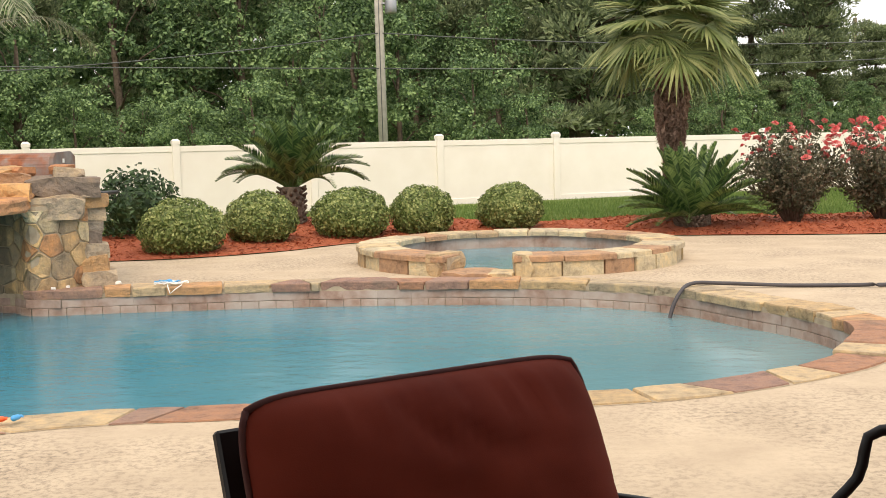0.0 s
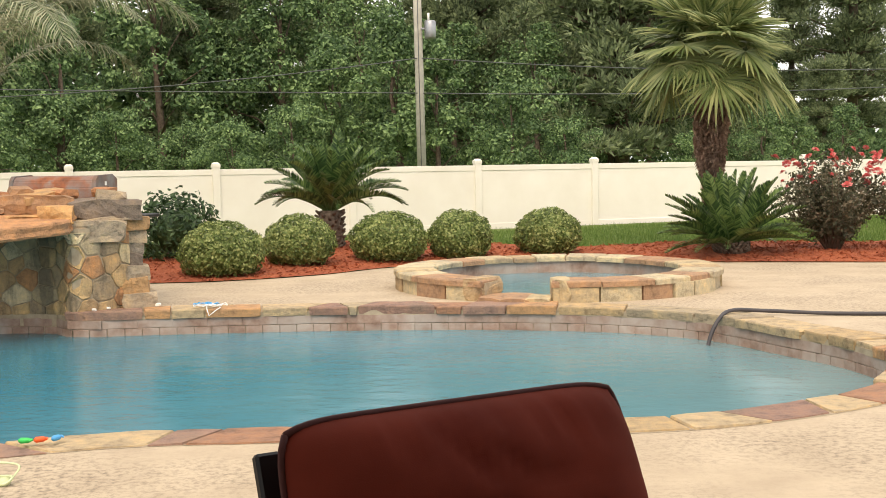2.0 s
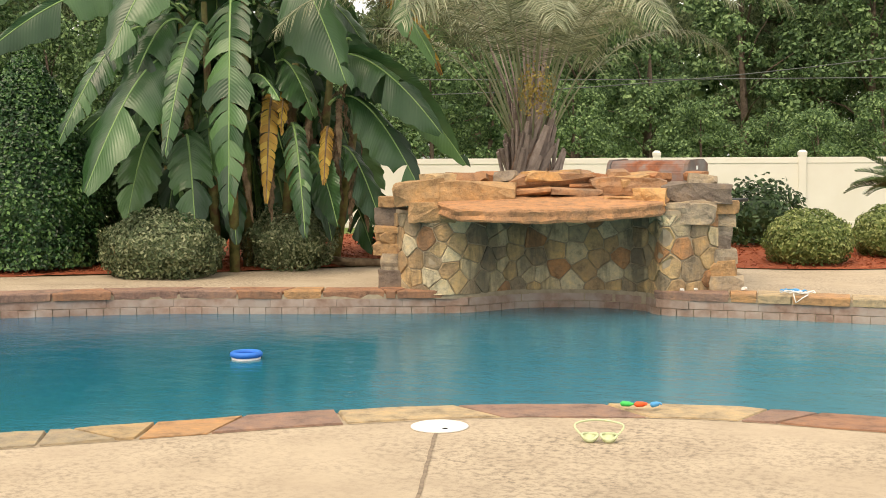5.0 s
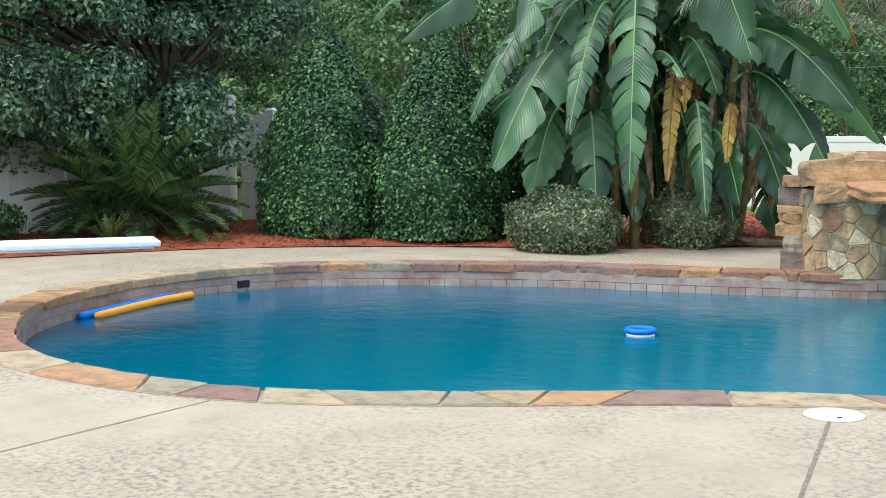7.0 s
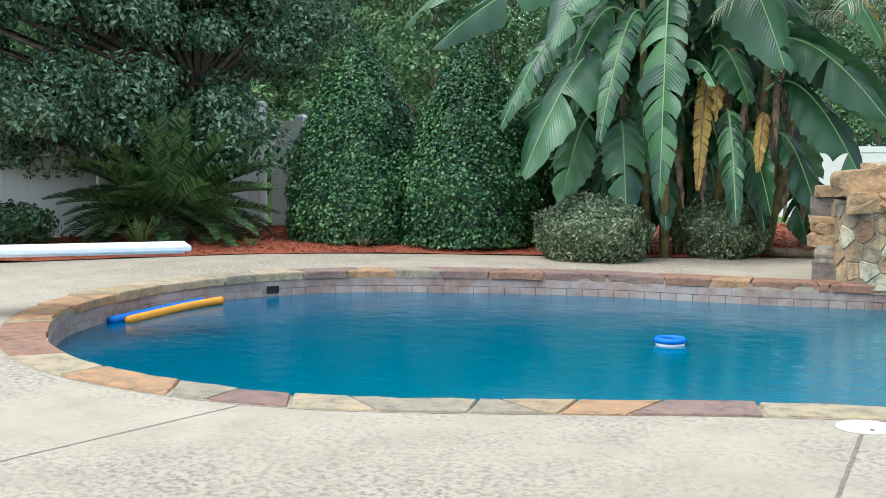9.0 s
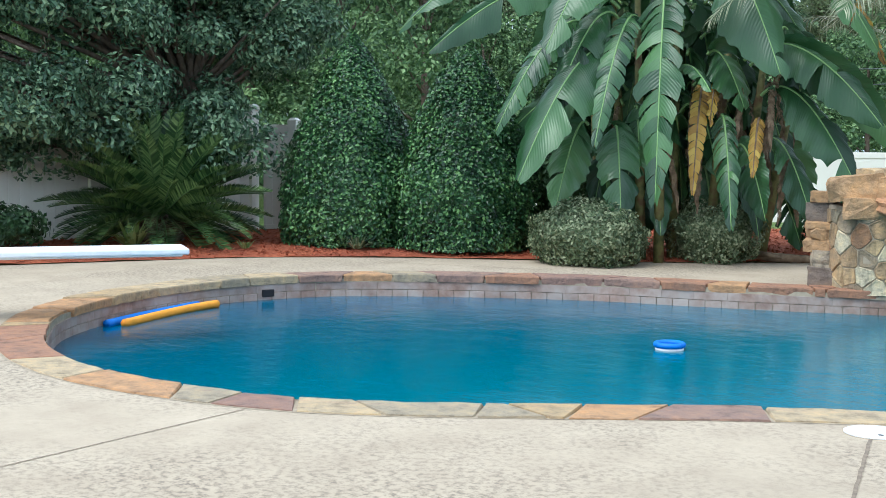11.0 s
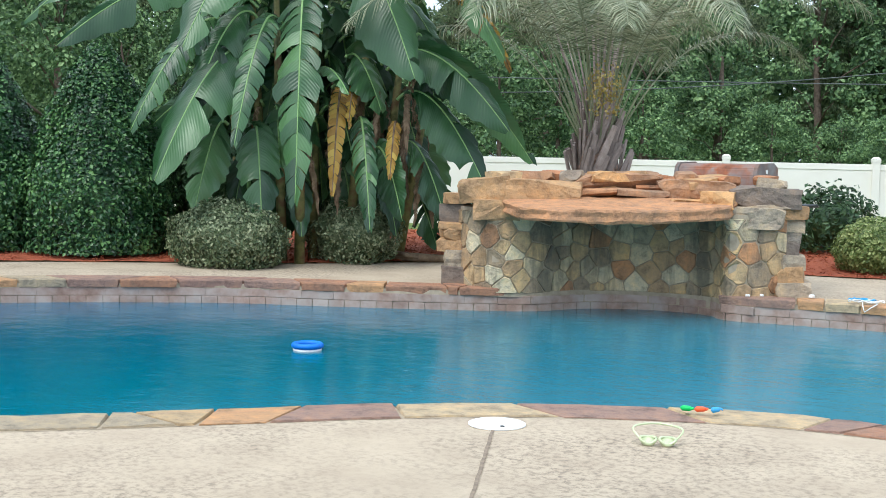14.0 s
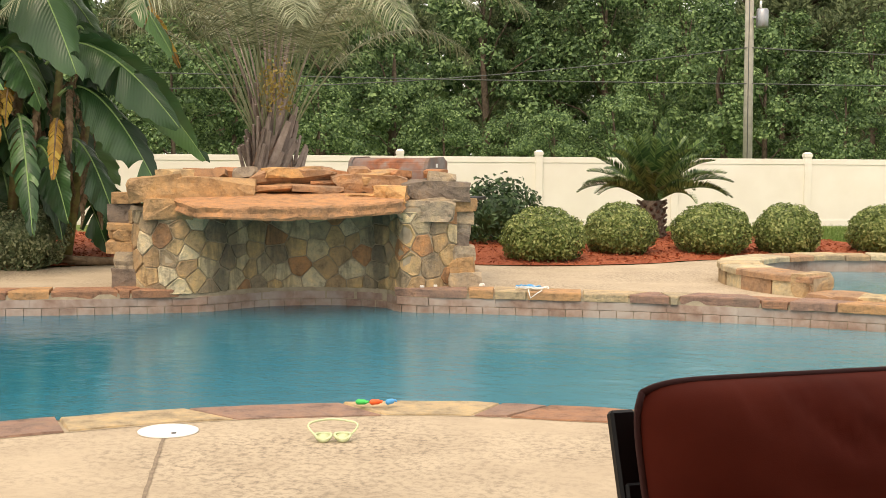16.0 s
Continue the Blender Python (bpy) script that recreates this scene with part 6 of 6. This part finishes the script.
def patio_chair(name, label, place, with_back=True):
    """A cast-metal armchair: x across, front to -y; frame, seat and back cushions."""
    ob = group_of(name, label, "chair", place)
    lean = 20
    if with_back:
        bc, pp = cushion(0.69, 0.56, 0.27)
        c = part("back_cushion", bc, M_CANVAS, ob, "rust-red canvas back cushion", pose(0.006, -0.088, 0.645, -lean, 0, 0))
        part("piping", pp, M_PIPING, c, "dark red piping")
    sc, sp = cushion(0.58, 0.58, 0.12)
    c = part("seat_cushion", sc, M_CANVAS, ob, "rust-red canvas seat cushion", pose(0, -0.42, 0.43, -88, 0, 0))
    part("piping", sp, M_PIPING, c)
    for x in (-0.34, 0.34):
        part("back_stile", from_bm("back_stile", box(0.045, 0.022, 0.56, 0.005, True)), M_BLACK, ob, place=pose(x * 0.955, -0.12, 0.325, -lean, 0, 0))
        arm = [(x, 0.0, 0.64), (x, -0.25, 0.675), (x, -0.47, 0.675), (x, -0.525, 0.66), (x, -0.535, 0.61), (x, -0.55, 0.565), (x, -0.595, 0.515), (x, -0.625, 0.45), (x, -0.62, 0.3), (x, -0.6, 0.0)]
        part("arm", tube_mesh("arm", smooth_loop(arm, 40, closed=False)[0], 0.013, 8), M_BLACK, ob)
        part("rear_leg", tube_mesh("rear_leg", [(x, -0.09, 0.34), (x, -0.02, 0.15), (x, 0.06, 0.0)], [0.016, 0.015, 0.014], 8), M_BLACK, ob)
        part("side_rail", tube_mesh("side_rail", [(x, -0.08, 0.36), (x, -0.62, 0.36)], 0.013, 8), M_BLACK, ob)
    for z, y in ((0.72, 0.012), (0.58, -0.038), (0.42, -0.095)):
        part("back_slat", box(0.68, 0.015, 0.05, 0.004), M_BLACK, ob, place=pose(0, y, z, -lean, 0, 0))
    for y in (-0.08, -0.62):
        part("seat_rail", tube_mesh("seat_rail", [(-0.34, y, 0.36), (0.34, y, 0.36)], 0.013, 8), M_BLACK, ob)
    return ob


patio_chair("patio_chair", "black metal patio chair with rust-red canvas cushions", pose(-0.01, 2.115, 0, 0, 0, 36.9))
patio_chair("patio_chair", "black metal patio chair with a scrolled arm", pose(1.43, 2.33, 0, 0, 0, -90))

# ---- diving board ----
board = group_of("diving_board", "white diving board on a low stand over the pool edge", "diving board", pose(-8.55, 4.25, 0, 0, 0, -20.4))
part("plank", box(0.48, 3.6, 0.045, 0.012, segments=2), M_BOARD, board, "white sanded plank", pose(0, -1.8, 0.485))
part("edge_trim", box(0.44, 3.5, 0.02, 0.004), M_WHITE, board, place=pose(0, -1.8, 0.458))
part("stand", box(0.44, 0.5, 0.44, 0.03, True), M_WHITE, board, place=pose(0, -2.1, 0))
part("rear_stand", box(0.44, 0.3, 0.44, 0.03, True), M_WHITE, board, place=pose(0, -3.3, 0))


# ---- pool floats and toys ----
def noodle(name, label, pts, material):
    ob = thing(name, tube_mesh(name, smooth_loop(pts, 26, closed=False)[0], 0.037, 12), material, label, "pool noodle", group="pool noodles")
    return ob


noodle("pool_noodle", "orange foam pool noodle floating at the tiled edge", [(-9.34, 4.1, -0.175), (-9.6, 4.5, -0.175), (-9.82, 4.9, -0.17), (-9.97, 5.3, -0.165)], M_ORANGE)
noodle("pool_noodle", "blue foam pool noodle floating beside an orange one", [(-9.42, 3.98, -0.18), (-9.7, 4.42, -0.18), (-9.91, 4.85, -0.175), (-10.04, 5.14, -0.17)], M_BLUE)
fl = group_of("chlorine_float", "round blue and white floating chlorine dispenser", "pool float", pose(-5.88, 6.84, WATER_Z))
part("float_base", tube_mesh("float_base", [(0, 0, -0.05), (0, 0, -0.04), (0, 0, 0.016), (0, 0, 0.02)], [0.1, 0.108, 0.108, 0.1], 32), M_WHITE, fl, "white float body")
part("float_ring", tube_mesh("float_ring", [(0.1 * math.cos(a), 0.1 * math.sin(a), 0.034) for a in np.linspace(0, 2 * math.pi, 40)], 0.022, 10), M_BLUE, fl, "bright blue top ring")
part("float_cap", tube_mesh("float_cap", [(0, 0, 0.018), (0, 0, 0.03)], 0.08, 24), M_BLUE, fl)
lid = group_of("skimmer_lid", "round white plastic skimmer lid set in the deck", "skimmer lid", pose(-2.95, 4.8, 0.0))
part("lid_plate", tube_mesh("lid_plate", [(0, 0, 0.001), (0, 0, 0.006), (0, 0, 0.009)], [0.138, 0.138, 0.13], 40), M_WHITE, lid)
# raised dark disc, painted as the shade of a finger hole
part("finger_hole", tube_mesh("finger_hole", [(0.06, -0.05, 0.0085), (0.06, -0.05, 0.0105)], 0.013, 12), M_HOLE_SHADE, lid)
gog = group_of("swim_goggles", "clear lime-green swim goggles lying on the deck", "goggles", pose(-2.17, 4.9, 0.012, 28, 0, 25) @ Matrix.Scale(0.85, 4))
for x in (-0.05, 0.05):
    part("eyepiece", tube_mesh("eyepiece", [(x + 0.042 * math.cos(a), 0.028 * math.sin(a), 0.022 + 0.006 * math.cos(a * 2)) for a in np.linspace(0, 2 * math.pi, 24)], 0.0075, 8), M_GOGGLE, gog)
    part("lens", tube_mesh("lens", [(x, -0.0, 0.008), (x, 0.0, 0.02)], [0.04, 0.036], 16), M_GOGGLE, gog)
part("strap", tube_mesh("strap", smooth_loop([(-0.09, 0, 0.02), (-0.13, 0.08, 0.03), (-0.04, 0.14, 0.012), (0.06, 0.13, 0.015), (0.13, 0.07, 0.035), (0.09, 0, 0.02)], 30, closed=False)[0], 0.006, 6), M_GOGGLE, gog)
for x, y, mat_t, lab, turn in ((-2.345, 5.575, M_GREENP, "green plastic dive toy on the coping", 10), (-2.26, 5.61, M_REDP, "orange-red plastic dive toy on the coping", 40), (-2.175, 5.66, M_SKYP, "light blue plastic dive toy on the coping", 70)):
    V, F = tube([(-0.045, 0, 0), (-0.03, 0, 0), (0.02, 0, 0), (0.045, 0, 0)], [0.008, 0.02, 0.018, 0.005], 10)
    V2, F2 = tube([(0.03, -0.03, 0), (0.045, 0, 0.003), (0.03, 0.03, 0)], [0.006, 0.008, 0.006], 6)
    thing("dive_toy", joined("dive_toy", [(V, F), (V2, F2)]), mat_t, lab, "toy", pose(x * 0.75 - 0.565, y * 0.75 + 1.4, 0.038, 0, 0, turn) @ Matrix.Scale(0.72, 4), group="dive toys")
net = [(0.12 * math.cos(3.1 * a) + 0.02 * a, 0.06 * math.sin(4.7 * a), 0.014 + 0.016 * math.sin(7 * a) ** 2) for a in np.linspace(0, 5, 70)]
nt = group_of("net_bundle", "tangled white and teal netting on the coping", "netting", pose(-2.98, 10.98, 0.035, 0, 0, 10))
part("cord", tube_mesh("cord", net, 0.005, 5), M_WHITE, nt)
part("mesh_bag", tube_mesh("mesh_bag", [(x * 0.8 - 0.02, y * 0.9 + 0.02, z + 0.01) for x, y, z in net[10:55]], 0.006, 5), M_SKYP, nt, "teal mesh")
part("loose_cord", tube_mesh("loose_cord", [(0.02, -0.04, 0.01), (0.03, -0.14, -0.0), (0.05, -0.165, -0.06), (0.1, -0.15, -0.02), (0.15, -0.1, 0.01)], 0.005, 5), M_WHITE, nt)
hose = [(1.44, 10.1, -0.3), (1.47, 10.16, -0.15), (1.55, 10.22, 0.0), (1.68, 10.4, 0.055), (1.95, 10.5, 0.04), (2.5, 10.46, 0.02), (3.05, 10.42, 0.02), (3.16, 10.36, 0.03), (3.3, 10.42, 0.02), (4.0, 10.6, 0.02), (5.2, 10.9, 0.02), (6.5, 11.0, 0.02)]
thing("water_hose", tube_mesh("water_hose", smooth_loop(hose, 90, closed=False)[0], 0.017, 8), M_HOSE, "dark hose trailing over the coping into the pool", "hose")
log = [(-9.2, 11.75, 0.14), (-8.9, 11.75, 0.12), (-8.65, 11.6, 0.07), (-8.3, 11.7, 0.06), (-7.9, 11.95, 0.05), (-7.55, 12.2, 0.04)]
thing("driftwood", joined("driftwood", [tube(smooth_loop(log, 30, closed=False)[0], np.linspace(0.075, 0.03, 30), 9), tube([(-8.7, 11.62, 0.09), (-8.4, 11.5, 0.1), (-8.2, 11.5, 0.07)], [0.045, 0.03, 0.012], 7)]), M_DRY, "pale weathered driftwood lying in the mulch", "log")
for k, (x, y, z, s) in enumerate(((-3.95, 10.78, 0.03, 0.035), (-3.86, 10.9, 0.03, 0.03), (-3.45, 11.08, 0.04, 0.045))):
    thing("pebble", rock(s, s * 0.8, s * 0.6, 80 + k, 0.15), M_WHITE, "small white pebble on the coping ledge", "pebble", pose(x, y, z + 0.012), group="pebbles by the grotto")


# ---- low plants in the beds ----
def tuft(name, label, place, n, length, material, seed, width=0.02):
    r = np.random.default_rng(seed)
    V, F = [], []
    for i in range(n):
        a, t = r.uniform(0, 6.28), r.uniform(0.3, 1.1)
        d = np.array((math.cos(a) * math.sin(t), math.sin(a) * math.sin(t), math.cos(t)))
        s = np.array((-math.sin(a), math.cos(a), 0)) * width * 0.5
        L = length * r.uniform(0.6, 1.1)
        b = np.array((0.04 * math.cos(a), 0.04 * math.sin(a), -0.01))
        m1, e = b + d * L * 0.6, b + d * L - np.array((0, 0, 0.3 * L * t))
        o = len(V)
        V += [b - s, b + s, m1 + s, m1 - s, e]
        F += [(o, o + 1, o + 2, o + 3), (o + 3, o + 2, o + 4)]
    return thing(name, mesh_py(name, V, F), material, label, "plant", place)


tuft("bed_lily", "small pale strap-leaved plant in the mulch", pose(-12.05, 8.35, 0.07), 34, 0.3, M_PRIVET, 301, 0.022)
tuft("bed_lily", "small yellow-green sprout among the sago fronds", pose(-13.55, 6.15, 0.07), 60, 0.42, M_BOX, 302, 0.05)
tuft("bed_lily", "small weed in the mulch by the sago palm", pose(-12.9, 7.3, 0.07), 16, 0.16, M_BOX, 303, 0.03)

# ---- mulch chips, fallen leaves and grass ----
r = np.random.default_rng(401)


def scatter(n, poly, box_lo, box_hi):
    P = np.stack([r.uniform(box_lo[0], box_hi[0], n * 4), r.uniform(box_lo[1], box_hi[1], n * 4)], 1)
    return P[inside(poly, P[:, 0], P[:, 1])][:n]


P2 = scatter(15000, BED, (-15.3, 3.0), (8.0, 19.0))
Z = bed_height(P2[:, 0], P2[:, 1])
v, f = leaf_set(np.c_[P2, Z + 0.01], np.tile((0, 0, 1.0), (len(P2), 1)), 0.075, 0.3, 402, 0.2, 0.0)
tagged(part("mulch_chips", mesh_np("mulch_chips", v, f), M_MULCH), "loose red bark chips on the bed", "mulch", kind="stuff")
GR = np.r_[BED_BACK[:60], [(-6.0, 19.0), (9.0, 27.5), (10.0, 18.0)]]
P2 = scatter(60000, GR, (-7.0, 15.0), (10.0, 28.0))
h = r.uniform(0.04, 0.1, len(P2))[:, None]
base = np.c_[P2, rise(P2[:, 0], P2[:, 1]) - 0.03]
a = r.uniform(0, 6.28, len(P2))
sd = np.stack([np.cos(a), np.sin(a), 0 * a], 1) * 0.006
tip = base + np.c_[r.normal(0, 0.02, (len(P2), 2)), h]
v = np.stack([base - sd, base + sd, tip], 1).reshape(-1, 3)
tagged(part("grass", mesh_np("grass", v, np.arange(len(v)).reshape(-1, 3)), M_BLADE), "short green lawn grass", "grass", kind="stuff")
